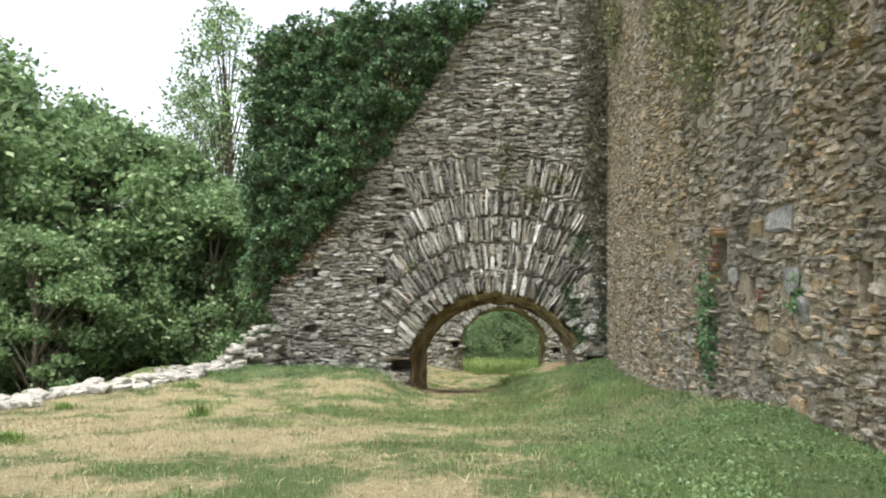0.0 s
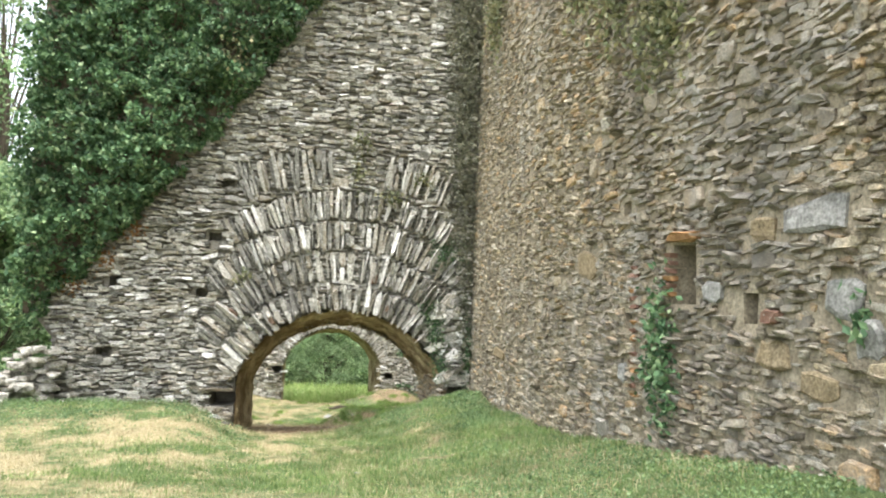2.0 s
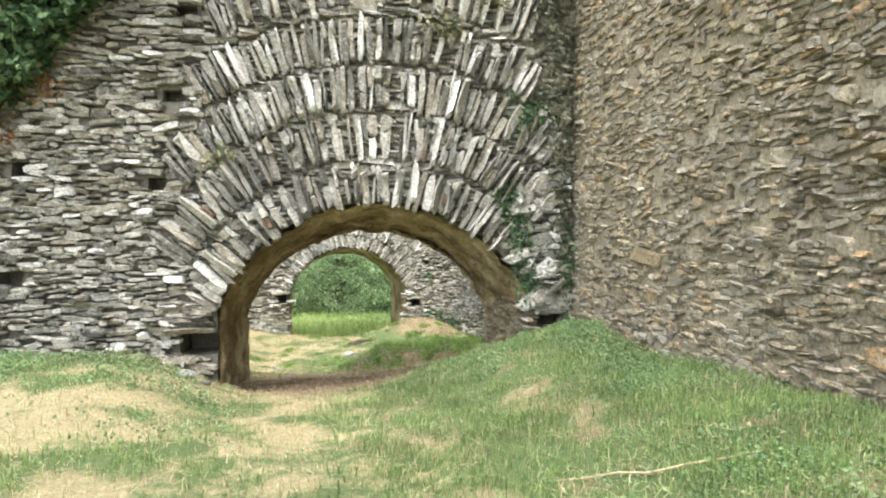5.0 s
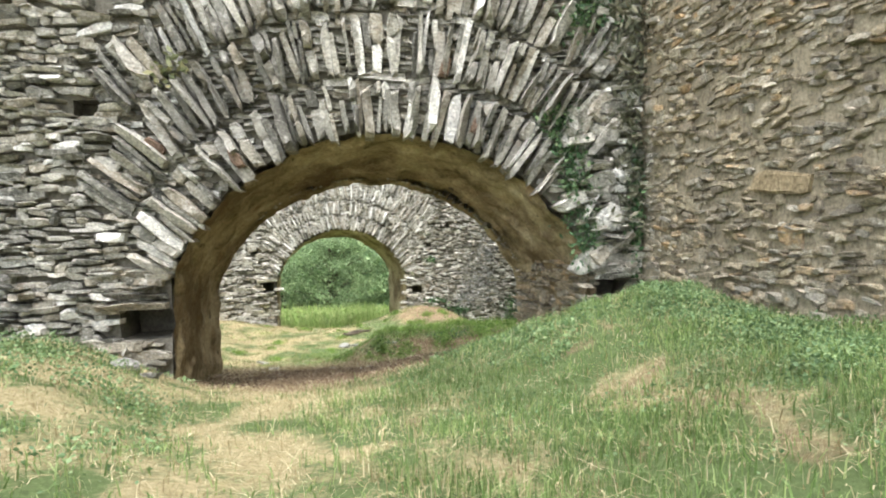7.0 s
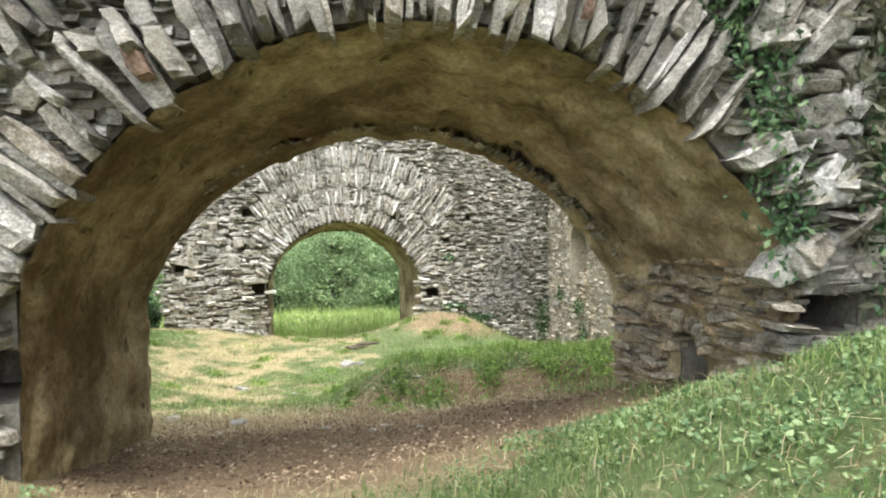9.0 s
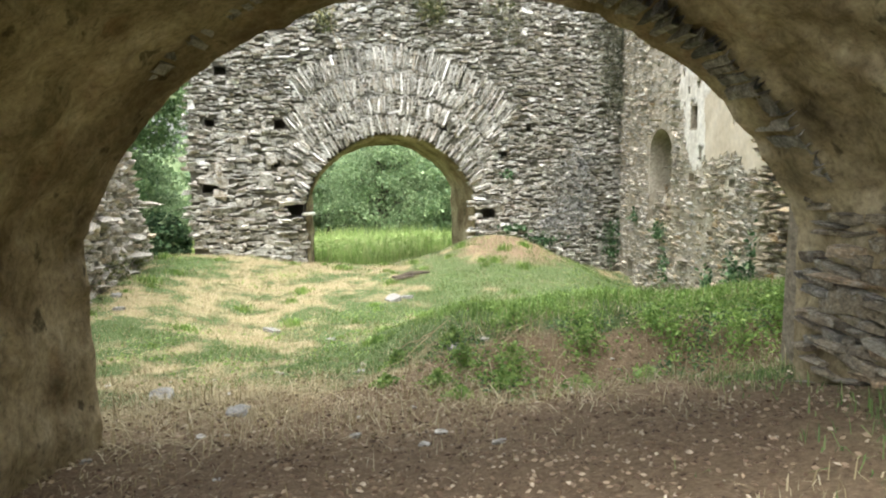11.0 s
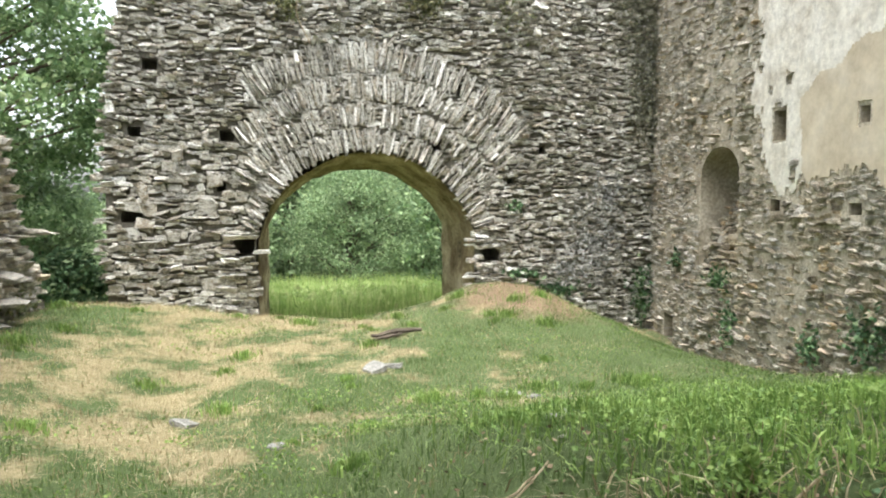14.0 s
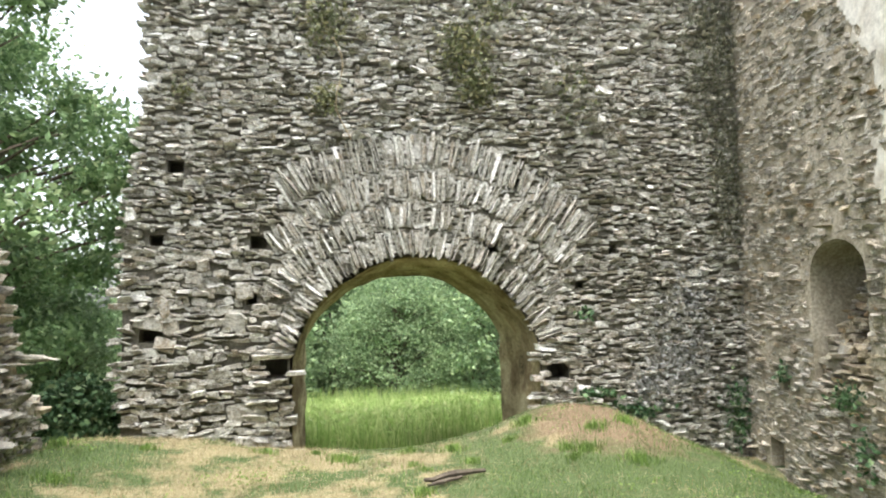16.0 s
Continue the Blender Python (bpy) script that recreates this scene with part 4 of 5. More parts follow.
# low ruined wall on the other side of the court
wall_l = empty("wall_low_court", "crumbling waist-high to man-high rubble wall", "wall", "", "structure")
L = Face((-3.0, 24.2, 0), (0, 1, 0), (1, 0, 0), 0.012)
edge_l = [(0, -6), (0, 0.2), (4, 0.5), (8, 0.75), (10.6, 0.65), (11.5, 0.25), (12.0, -0.5), (12.55, -1.6), (13.0, -2.3), (13.2, -6)]
piece("core", prism("core", L.place([p[0] for p in edge_l], [p[1] for p in edge_l], -0.05), L.place([p[0] for p in edge_l], [p[1] for p in edge_l], -0.9)), WALL_PLASTER, wall_l)
lt = lambda u: np.interp(u, [p[0] for p in edge_l[1:-1]], [p[1] for p in edge_l[1:-1]])
rows_l = coursed(0, 13.4, -4.0, 0.9, (0.06, 0.14), (0.1, 0.3), lambda u, v, a: v < lt(u) + 0.05, 0.12, 1.6)
split_wall(L, rows_l, rng.gamma(2, 0.028, len(rows_l)) + 0.015, PALE_RUBBLE, wall_l, lambda u, v: (u > 9.5) & (u < 11.5))

# wall closing the court behind the gate wall, and the return of the gate wall
wall_k = empty("wall_closing", "plain rubble wall closing the court", "wall", "", "structure")
KF = Face((4.7, 23.2, 0), (1, -0.02, 0), (0, 1, 0), 0.05)
edge_k = [(-0.4, -6), (-0.4, 8), (6.3, 8), (6.3, -6)]
piece("core", prism("core", KF.place([p[0] for p in edge_k], [p[1] for p in edge_k], 0), KF.place([p[0] for p in edge_k], [p[1] for p in edge_k], -1.2)), BROWN_MORTAR, wall_k)


# ---- loose stones, low parapet ----
def rock(name, at, size, material, label, category="rock", group="", parent=None, flat=0.5):
    bm = bmesh.new()
    bmesh.ops.create_icosphere(bm, subdivisions=2, radius=1.0)
    off = Vector(rng.uniform(-50, 50, 3))
    for v in bm.verts:
        d = 1 + 0.5 * noise.noise(v.co * 1.2 + off) + 0.2 * noise.noise(v.co * 3.5 + off)
        v.co = Vector((max(-0.8, min(0.8, v.co.x * d)) * size, max(-0.75, min(0.75, v.co.y * d)) * size * 0.8, max(-0.6, min(0.6, v.co.z * d)) * size * flat))
    me = bpy.data.meshes.new(name)
    bm.to_mesh(me)
    bm.free()
    ob = piece(name, me, material, parent, label, category, group)
    ob.location, ob.rotation_euler = at, (rng.normal(0, 0.1), rng.normal(0, 0.1), rng.uniform(0, 6.3))
    return ob


parapet = empty("wall_parapet", "low tumbled dry-stone parapet along the lawn", "wall", "", "structure")
for k in range(220):
    s = k / 220
    x, y = -5.6 - 2.6 * min(1, s * 1.6) + rng.normal(0, 0.28), 21.3 - 10.5 * s + rng.normal(0, 0.2)
    rise = max(0, 1 - s * 9)
    z = float(height(x, y)) + rng.uniform(-0.02, 0.12) + rng.uniform(0, 1.35) * rise
    rock("stone", (x, y, z), rng.uniform(0.12, 0.36), PALE_STONE, "", "", "", parapet, 0.42)
for k in range(110):
    x = -4.9 - rng.uniform(0, 1.9)
    top = np.interp(-x, [4.9, 5.3, 6.2, 6.9], [1.45, 1.2, 0.6, 0.15])
    rock("stone", (x, 21.35 + rng.normal(0, 0.18), float(height(x, 21.3)) + rng.uniform(0, top)), rng.uniform(0.12, 0.3), PALE_STONE, "", "", "", parapet, 0.4)

for x, y, s in ((0.25, 31.05, 0.24), (-2.6, 32.6, 0.22), (-2.2, 31.1, 0.2), (1.2, 29.7, 0.16), (4.07, 31.3, 0.2), (4.3, 31.2, 0.16), (2.6, 33.1, 0.34), (2.9, 33.3, 0.24), (-0.5, 25.4, 0.25), (0.3, 24.2, 0.2),
                (1.4, 26.2, 0.12), (2.2, 25.0, 0.14), (3.1, 26.3, 0.22), (2.7, 26.5, 0.18), (-2.3, 28.4, 0.2), (0.9, 12.9, 0.13), (-1.4, 20.4, 0.3), (-1.1, 20.2, 0.2)):
    s *= 0.7
    rock("rock", (x, y, float(height(x, y)) + s * 0.1), s, LICHEN_STONE, "pale flat stone lying in the grass", "rock", "loose stones", None, 0.35)


# ---- wood on the ground ----
def tube(points, radii, sides=6):
    """A tapered tube through points, as verts and quads."""
    pts, n = [Vector(p) for p in points], len(points)
    verts = []
    for k, p in enumerate(pts):
        d = (pts[min(k + 1, n - 1)] - pts[max(k - 1, 0)]).normalized()
        e1 = d.orthogonal().normalized()
        e2 = d.cross(e1)
        verts += [p + float(radii[k]) * (math.cos(float(a)) * e1 + math.sin(float(a)) * e2) for a in np.linspace(0, 2 * math.pi, sides, endpoint=False)]
    i = np.arange(n * sides).reshape(n, sides)
    j = np.roll(i, -1, 1)
    return np.array([tuple(v) for v in verts]), np.stack([i[:-1], j[:-1], j[1:], i[1:]], -1).reshape(-1, 4)


def joined(name, tubes):
    vs, qs, k = [], [], 0
    for v, q in tubes:
        vs.append(v)
        qs.append(q + k)
        k += len(v)
    return mesh_from(name, np.concatenate(vs), [np.concatenate(qs)])


def ground_stick(x, y, turn, length, r, material, name, label, group):
    pts = []
    for s in np.linspace(-0.5, 0.5, 7):
        px, py = x + length * s * math.cos(turn) + rng.normal(0, 0.015), y + length * s * math.sin(turn) + rng.normal(0, 0.015)
        pts.append((px, py, float(height(px, py)) + r + 0.01 + rng.uniform(0, 0.03)))
    piece(name, joined(name, [tube(pts, [r * (1 - 0.5 * abs(s)) for s in np.linspace(-1, 1, 7)], 6)]), material, None, label, "branch", group)


ground_stick(3.3, 35.3, 0.12, 0.9, 0.06, DEAD_WOOD, "log", "dark rotten log lying in the grass", "")
ground_stick(3.1, 35.1, 0.35, 0.6, 0.04, DEAD_WOOD, "log", "dark rotten branch lying in the grass", "")
ground_stick(2.3, 13.6, -0.55, 1.4, 0.012, TWIG, "stick", "long pale dry stem on the lawn", "dry sticks")
for k in range(14):
    x, y = rng.uniform(0.2, 4.6), rng.uniform(23.6, 26.6)
    ground_stick(x, y, rng.uniform(0, 3.1), rng.uniform(0.25, 0.9), rng.uniform(0.004, 0.008), TWIG, "stick", "dry twig in leaf litter", "dry sticks")


# ---- leaves and blades ----
def leaf_mesh(name, centres, size, droop=0.3, spread=1.0, long=1.6):
    """Folded diamond leaves at the centres, turned at random."""
    n = len(centres)
    d = rng.normal(0, 1, (n, 3)) * (1, 1, spread)
    d[:, 2] -= droop
    d /= np.linalg.norm(d, axis=1, keepdims=True)
    side = np.cross(d, rng.normal(0, 1, (n, 3)))
    side /= np.linalg.norm(side, axis=1, keepdims=True) + 1e-9
    up = np.cross(side, d)
    s = (size * rng.uniform(0.6, 1.3, n))[:, None]
    v = np.stack([centres - d * s * long / 2, centres + side * s / 2 + up * s * 0.12, centres + d * s * long / 2, centres - side * s / 2 + up * s * 0.12], 1)
    return mesh_from(name, v.reshape(-1, 3), [np.arange(4 * n).reshape(n, 4)])


def blade_mesh(name, roots, tall, wide, lean=0.35):
    """Bent blades: two quads and a tip."""
    n = len(roots)
    a, b = rng.uniform(0, 2 * np.pi, n), rng.uniform(0, 2 * np.pi, n)
    bend = np.stack([np.cos(a), np.sin(a), np.zeros(n)], -1) * (np.abs(rng.normal(0, lean, n)) * tall)[:, None]
    side = np.stack([np.cos(b), np.sin(b), np.zeros(n)], -1) * (wide / 2)[:, None]
    up = np.zeros((n, 3))
    up[:, 2] = tall
    m = roots + up * 0.55 + bend * 0.35
    lay = 1 / np.sqrt(1 + (np.linalg.norm(bend, axis=1) / tall) ** 2)
    m[:, 2] = roots[:, 2] + 0.012 + 0.6 * tall * lay
    t = roots + up * (lay ** 1.5)[:, None] + bend
    v = np.stack([roots - side, roots + side, m + side * 0.8, m - side * 0.8, t], 1).reshape(-1, 3)
    k = 5 * np.arange(n)[:, None]
    return mesh_from(name, v, [k + np.array([[0, 1, 2, 3]]), k + np.array([[3, 2, 4]])])


def on_ground(x, y, lift=0.0):
    return np.stack([x, y, height(x, y) + lift], -1)


def outside_walls(x, y):
    ok = (x < 4.0 + 0.0625 * (y - 9.5) - 0.03) | (y > 23.3)
    ya = 20.85 - 0.17 * x
    ok &= ~((y > ya - 0.05) & (y < ya + 2.45) & ((x < -0.8) | (x > 3.85)))
    ok &= ~((y > 38.8) & (y < 40.9) & ((x < 1.0) | (x > 5.6))) & (x < 9.9) & ~((x < -3.0) & (x > -4) & (y > 24) & (y < 37.7))
    return ok


def scatter(n, x0, x1, y0, y1, keep):
    x, y = rng.uniform(x0, x1, n), rng.uniform(y0, y1, n)
    ok = outside_walls(x, y) & (rng.uniform(0, 1, n) < keep(x, y))
    return x[ok], y[ok]


def tufted(x, y, scale=1.0):
    return ease(1.3 * patchy(x * 1.8 * scale, y * 1.8 * scale, 5), -0.6, 1.0) * 0.8 + 0.2


def lawn(name, n, box, keep, tall, wide, material, label, lean=0.4):
    x, y = scatter(n, *box, keep)
    piece(name, blade_mesh(name, on_ground(x, y, -0.01), rng.uniform(*tall, len(x)), rng.uniform(*wide, len(x)), lean), material, None, label, "grass", "", "stuff")


lawn("grass", 230000, (-8, 4.6, 2.5, 13), lambda x, y: greenness(x, y) ** 1.3 * tufted(x, y), (0.02, 0.075), (0.005, 0.01), GRASS, "short green grass on the lawn", 0.9)
lawn("grass", 210000, (-7, 4.7, 12, 23.5), lambda x, y: greenness(x, y) ** 1.3 * tufted(x, y), (0.03, 0.14), (0.005, 0.011), GRASS, "green grass before the gate", 0.9)
lawn("grass", 190000, (-3, 9.9, 24, 39), lambda x, y: greenness(x, y) ** 1.3 * tufted(x, y), (0.025, 0.1), (0.005, 0.011), GRASS, "green grass tufts in the court", 0.8)
lawn("dry_grass", 95000, (-8, 4.6, 2.5, 21), lambda x, y: (1 - greenness(x, y)) * 0.9, (0.03, 0.11), (0.004, 0.009), STRAW, "trampled dry straw-coloured grass", 2.2)
lawn("dry_grass", 120000, (-3, 9.9, 22, 39), lambda x, y: (1 - greenness(x, y)) * (1 - 0.9 * bareness(x, y)), (0.03, 0.13), (0.004, 0.009), STRAW, "trampled dry grass in the court", 2.2)
lawn("bank_grass", 70000, (1.7, 9.6, 24.0, 29), lambda x, y: ease(x, 2.0, 3.2) * ease(y - crest(x), -0.05, 0.25) * (1 - ease(y, 26.4, 28.8)) * (0.35 + 0.65 * tufted(x, y)), (0.06, 0.2), (0.006, 0.013), FRESH_LEAF, "green grass on the earth bank", 1.0)
lawn("bank_straw", 7000, (-1.5, 6, 23.0, 25.4), lambda x, y: 0.25 + 0.75 * tufted(x, y, 0.9), (0.05, 0.22), (0.005, 0.011), STRAW, "dead stalks lying on the earth bank", 2.2)
lawn("gate_grass", 42000, (0.5, 4.75, 11, 20.3), lambda x, y: tufted(x, y, 1.3) ** 2 * (1 - 0.8 * ease(y, 15.5, 18.5)), (0.04, 0.16), (0.004, 0.009), GRASS, "longer grass before the gate", 0.7)
lawn("gate_straw", 20000, (0.5, 4.75, 8, 20.3), lambda x, y: (1 - 0.6 * tufted(x, y, 0.6)) * (1 - 0.45 * ease(y, 14.5, 16.8)), (0.03, 0.15), (0.004, 0.008), STRAW, "dry stalks among the weeds", 2.0)
lawn("meadow_grass", 60000, (-6, 12, 41.3, 58), lambda x, y: 0.35 + 0.65 * tufted(x, y, 0.5), (0.4, 1.4), (0.015, 0.04), TALL_GRASS, "tall bright green meadow grass", 0.5)


def weeds(name, n, box, keep, size, lift, label, material=WEED):
    x, y = scatter(n, *box, keep)
    c = on_ground(x, y)
    c[:, 2] += rng.uniform(0.01, 1, len(x)) * lift * (0.4 + 0.6 * tufted(x, y, 0.6))
    piece(name, leaf_mesh(name, c, np.full(len(x), size), 0.1, 0.5, 1.4), material, None, label, "weeds", "", "stuff")


weeds("weeds", 60000, (0.6, 4.6, 3, 14), lambda x, y: ease(x, 0.8, 2.5) * tufted(x, y) * 0.7, 0.026, 0.07, "low broad-leaved weeds beside the wall")
weeds("weeds", 130000, (0.8, 4.75, 12, 20.3), lambda x, y: ease(x - 0.1 * (20 - y), 0.6, 3.0) * (0.15 + 0.85 * greenness(x, y)) * ease(patchy(x * 1.1, y * 1.1, 44), -0.7, 0.6) * tufted(x, y, 0.8) ** 1.3, 0.017, 0.12, "leafy weeds and nettles before the gate")
weeds("weeds", 40000, (2.0, 4.75, 15.5, 20.5), lambda x, y: ease(x - 0.12 * (20 - y), 1.6, 2.6) * ease(patchy(x * 1.3, y * 1.3, 52), -0.3, 0.8) * tufted(x, y, 0.9), 0.026, 0.13, "grey-green nettles at the gate's foot")
weeds("weeds", 60000, (-6, -0.6, 15, 21.2), lambda x, y: ease(y, 15, 20) * ease(patchy(x * 1.2, y * 1.2, 61), -0.6, 0.7) * tufted(x, y), 0.026, 0.17, "leafy weeds at the wall's foot")
weeds("weeds", 90000, (2.2, 9.6, 23.4, 32), lambda x, y: ease(x, 2.1, 3.2) * ease(y - crest(x), -0.15, 0.25) * (1 - 0.92 * ease(y, 26.2, 28.4)) * (0.1 + 0.8 * tufted(x, y, 0.7)), 0.024, 0.13, "green leafy weeds on the earth bank", FRESH_LEAF)
weeds("weeds", 55000, (-2.8, 9.6, 26, 38.5), lambda x, y: np.clip(ease(patchy(x * 0.8, y * 0.7, 12), -0.05, 0.7) + 0.15 * ease(x, 4, 6), 0, 1) * tufted(x, y, 1.4) ** 1.5, 0.027, 0.1, "low weeds in the court", FRESH_LEAF)


# made-up dark leaves that darken the bank's steep face and its gaps
weeds("weeds", 26000, (1.8, 6.8, 23.5, 25.3), lambda x, y: ease(y - crest(x), -1.3, -0.7) * (1 - ease(y - crest(x), -0.1, 0.1)) * ease(x, 1.8, 2.8) * ease(patchy(x * 2.2, y * 2.6, 83), -0.5, 0.7), 0.022, 0.08, "dark leaves added to darken the earth bank", IVY_LEAF)

x, y = scatter(34000, -3, 6.5, 21, 27, lambda x, y: np.clip(bareness(x, y) + 0.12, 0, 1))
piece("leaf_litter", leaf_mesh("leaf_litter", on_ground(x, y, 0.012), np.full(len(x), 0.019), 0.0, 0.15, 1.9), LITTER, None, "brown leaf litter and chips on bare earth", "leaf litter", "", "stuff")
for k in range(45):
    x, y = float(rng.uniform(-2, 5)), float(rng.uniform(22.5, 27))
    rock("rock", (x, y, float(height(x, y)) + 0.005), float(rng.uniform(0.02, 0.06)), PALE_STONE, "small stone on the earth floor", "rock", "loose stones", None, 0.4)

x, y = scatter(34000, -4, 11, 41.3, 52, lambda x, y: tufted(x, y, 0.4))
spots = on_ground(x, y) + np.stack([np.zeros(len(x)), np.zeros(len(x)), rng.uniform(0.3, 1.05, len(x))], -1)
piece("meadow_weeds", leaf_mesh("meadow_weeds", spots, np.full(len(x), 0.07), -0.3, 1.2, 2.6), TALL_GRASS, None, "leafy stems and seed heads in the meadow", "weeds", "", "stuff")

for x, dy, h in ((2.2, -0.5, 0.22), (2.6, -0.62, 0.3), (2.45, -0.85, 0.18), (3.3, -0.35, 0.2), (4.1, -0.3, 0.36), (4.6, -0.45, 0.34), (5.1, -0.2, 0.36), (3.6, -0.9, 0.2), (3.0, -1.1, 0.22), (1.9, -0.9, 0.14), (1.5, -0.6, 0.12), (1.7, 0.3, 0.14), (2.0, -1.3, 0.12), *((2.2 + 0.3 * k, rng.normal(0, 0.1), rng.uniform(0.12, 0.22)) for k in range(0, 13, 2))):
    y = float(crest(x)) + dy
    n = int(2000 * h)
    away, turn = np.abs(rng.normal(0, h * 0.7, n)), rng.uniform(0, 6.3, n)
    px, py = x + away * np.cos(turn), y + away * np.sin(turn)
    spots = on_ground(px, py, 0.02) + np.stack([np.zeros(n), np.zeros(n), rng.uniform(0, 1, n) * h * np.exp(-away / h)], -1)
    piece("weed_clump", leaf_mesh("weed_clump", spots, np.full(n, 0.022), 0.2, 0.6, 2.2), FRESH_LEAF, None, "bushy green weed on the dark earth bank", "weeds", "", "stuff")


for k in range(60):
    x, y, h = rng.uniform(-2.6, 7), rng.uniform(26.5, 38), rng.uniform(0.07, 0.17)
    n = int(1000 * h)
    away, turn = np.abs(rng.normal(0, h * 0.9, n)), rng.uniform(0, 6.3, n)
    roots = on_ground(x + away * np.cos(turn), y + away * np.sin(turn), -0.01)
    piece("grass_tuft", blade_mesh("grass_tuft", roots, rng.uniform(0.5, 1.2, n) * h, rng.uniform(0.01, 0.022, n), 0.6), FRESH_LEAF, None, "fresh green tuft in the trampled court", "grass", "", "stuff")

for x, y, h in ((-4.03, 11.75, 0.22), (-7.62, 16.0, 0.15), (-6.69, 12.4, 0.15), (-5.84, 16.4, 0.15), (-4.41, 6.95, 0.15)):
    n = 260
    away, turn = np.abs(rng.normal(0, 0.12, n)), rng.uniform(0, 6.3, n)
    roots = on_ground(x + away * np.cos(turn), y + away * np.sin(turn), -0.01)
    piece("grass_tuft", blade_mesh("grass_tuft", roots, rng.uniform(0.4, 1.2, n) * h, rng.uniform(0.008, 0.016, n), 0.7), FRESH_LEAF, None, "bright green tuft on the dry lawn", "grass", "", "stuff")

# dark leaf clump in place of the shaded hollow between the walls
bush = empty("dark_bush", "dense dark leaves standing in for a shaded hollow between the walls", "bush")
n = 5000
spots = rng.normal(0, 1, (n, 3))
spots = spots / np.linalg.norm(spots, axis=1, keepdims=True) * rng.uniform(0.6, 1.05, (n, 1)) * (0.85, 0.6, 0.85) + (-3.2, 40.1, -3.0)
piece("leaves", leaf_mesh("leaves", spots, np.full(n, 0.09), 0.4, 0.7, 1.5), IVY_LEAF, bush)
piece("stem", joined("stem", [tube([(-3.2, 40.1, -4.2), (-3.2 + 0.4 * math.cos(k * 1.5), 40.1 + 0.3 * math.sin(k * 1.5), -2.7)], [0.04, 0.015], 6) for k in range(4)]), BARK, bush)


# ---- plants on the walls ----
def hanging(name, face, spots, size, material, label, out=0.12, category="wall plant", long=1.8):
    """A clump of leaves on a wall for each spot: u, v, width, height, number."""
    for u, v, w, h, n in spots:
        cu = u + rng.normal(0, w / 2.6, n)
        cv = v + rng.normal(0, h / 2.6, n)
        c = face.place(cu, cv, np.abs(rng.normal(0.03, out, n)))
        piece(name, leaf_mesh(name, c, np.full(n, size), 0.6, 1.0, long), material, None, label, category, "", "stuff")


hanging("wall_plant", A, [(1.78, 5.3, 0.5, 0.7, 160), (1.75, 4.5, 0.3, 0.6, 90), (2.65, 3.9, 0.5, 0.3, 120), (-0.9, 1.8, 0.25, 0.25, 60), (3.4, 4.4, 0.4, 0.3, 90), (0.6, 8.6, 0.5, 0.3, 60)], 0.06, WALL_PLANT, "dry yellow-green tuft growing from wall joints")
hanging("wall_plant", A, [(4.35, 8.8, 0.8, 2.6, 2600), (4.4, 6.4, 0.6, 2.4, 1700), (4.35, 4.4, 0.55, 1.6, 1000), (4.5, 2.6, 0.35, 2.0, 600), (4.5, 0.8, 0.25, 1.6, 300)], 0.04, CREEPER, "straggling dry creeper in the wall corner", 0.14, "wall plant", 3.2)
hanging("ivy", A, [(3.85, 0.6, 0.3, 0.9, 650), (4.0, -0.1, 0.25, 0.5, 300), (4.6, 0.2, 0.15, 1.2, 420), (4.0, 2.6, 0.5, 0.5, 420), (3.6, 1.2, 0.3, 0.5, 240)], 0.038, IVY_LEAF, "small ivy growing on the arch stones", 0.05, "ivy")
hanging("ivy", R, [(0.85, 1.0, 0.45, 0.9, 420), (0.75, 0.3, 0.35, 0.6, 130), (1.05, 0.55, 0.25, 0.5, 90), (-2.2, 1.35, 0.12, 0.3, 50)], 0.055, IVY_LEAF, "small ivy climbing the rubble wall", 0.09, "ivy")
hanging("wall_plant", R, [(0.9, 5.0, 0.9, 1.2, 900), (2.2, 6.0, 1.0, 1.3, 800), (3.6, 6.6, 0.7, 0.8, 400), (8.9, 8.2, 0.8, 1.4, 700), (-3.0, 4.1, 0.6, 0.4, 160), (0.5, 6.2, 0.9, 0.8, 500)], 0.06, WALL_PLANT, "greyish tuft hanging from the rubble wall", 0.14)
hanging("wall_plant", B, [(4.35, 4.1, 0.7, 0.8, 800), (4.55, 3.3, 0.5, 0.5, 450), (1.6, 4.5, 0.6, 0.7, 500), (1.6, 3.0, 0.35, 0.4, 180), (6.6, 3.2, 0.8, 1.0, 160), (-1.0, 3.1, 0.3, 0.3, 80), (5.0, 5.0, 0.6, 0.6, 200)], 0.06, WALL_PLANT, "dry tuft growing on the far wall")
hanging("wall_plant", B, [(9.9, 4.6, 1.2, 3.0, 2800), (10.0, 1.8, 0.7, 2.2, 1400)], 0.04, CREEPER, "dry creeper in the court's corner", 0.14, "wall plant", 3.2)
hanging("dry_shrub", B, [(8.6, -2.2, 1.0, 1.2, 900), (8.9, -0.9, 0.7, 0.8, 350), (7.9, -2.7, 0.6, 0.5, 250)], 0.04, GREY_TWIGS, "dead grey brambles matted on the far wall", 0.07, "dry shrub", 3.0)
hanging("ivy", B, [(9.9, -3.3, 0.4, 0.9, 300), (7.6, -3.2, 0.8, 0.3, 260), (7.0, -2.8, 0.6, 0.15, 120), (6.7, -1.2, 0.3, 0.15, 50)], 0.07, IVY_LEAF, "green creeper at the far wall's foot", 0.08, "ivy")
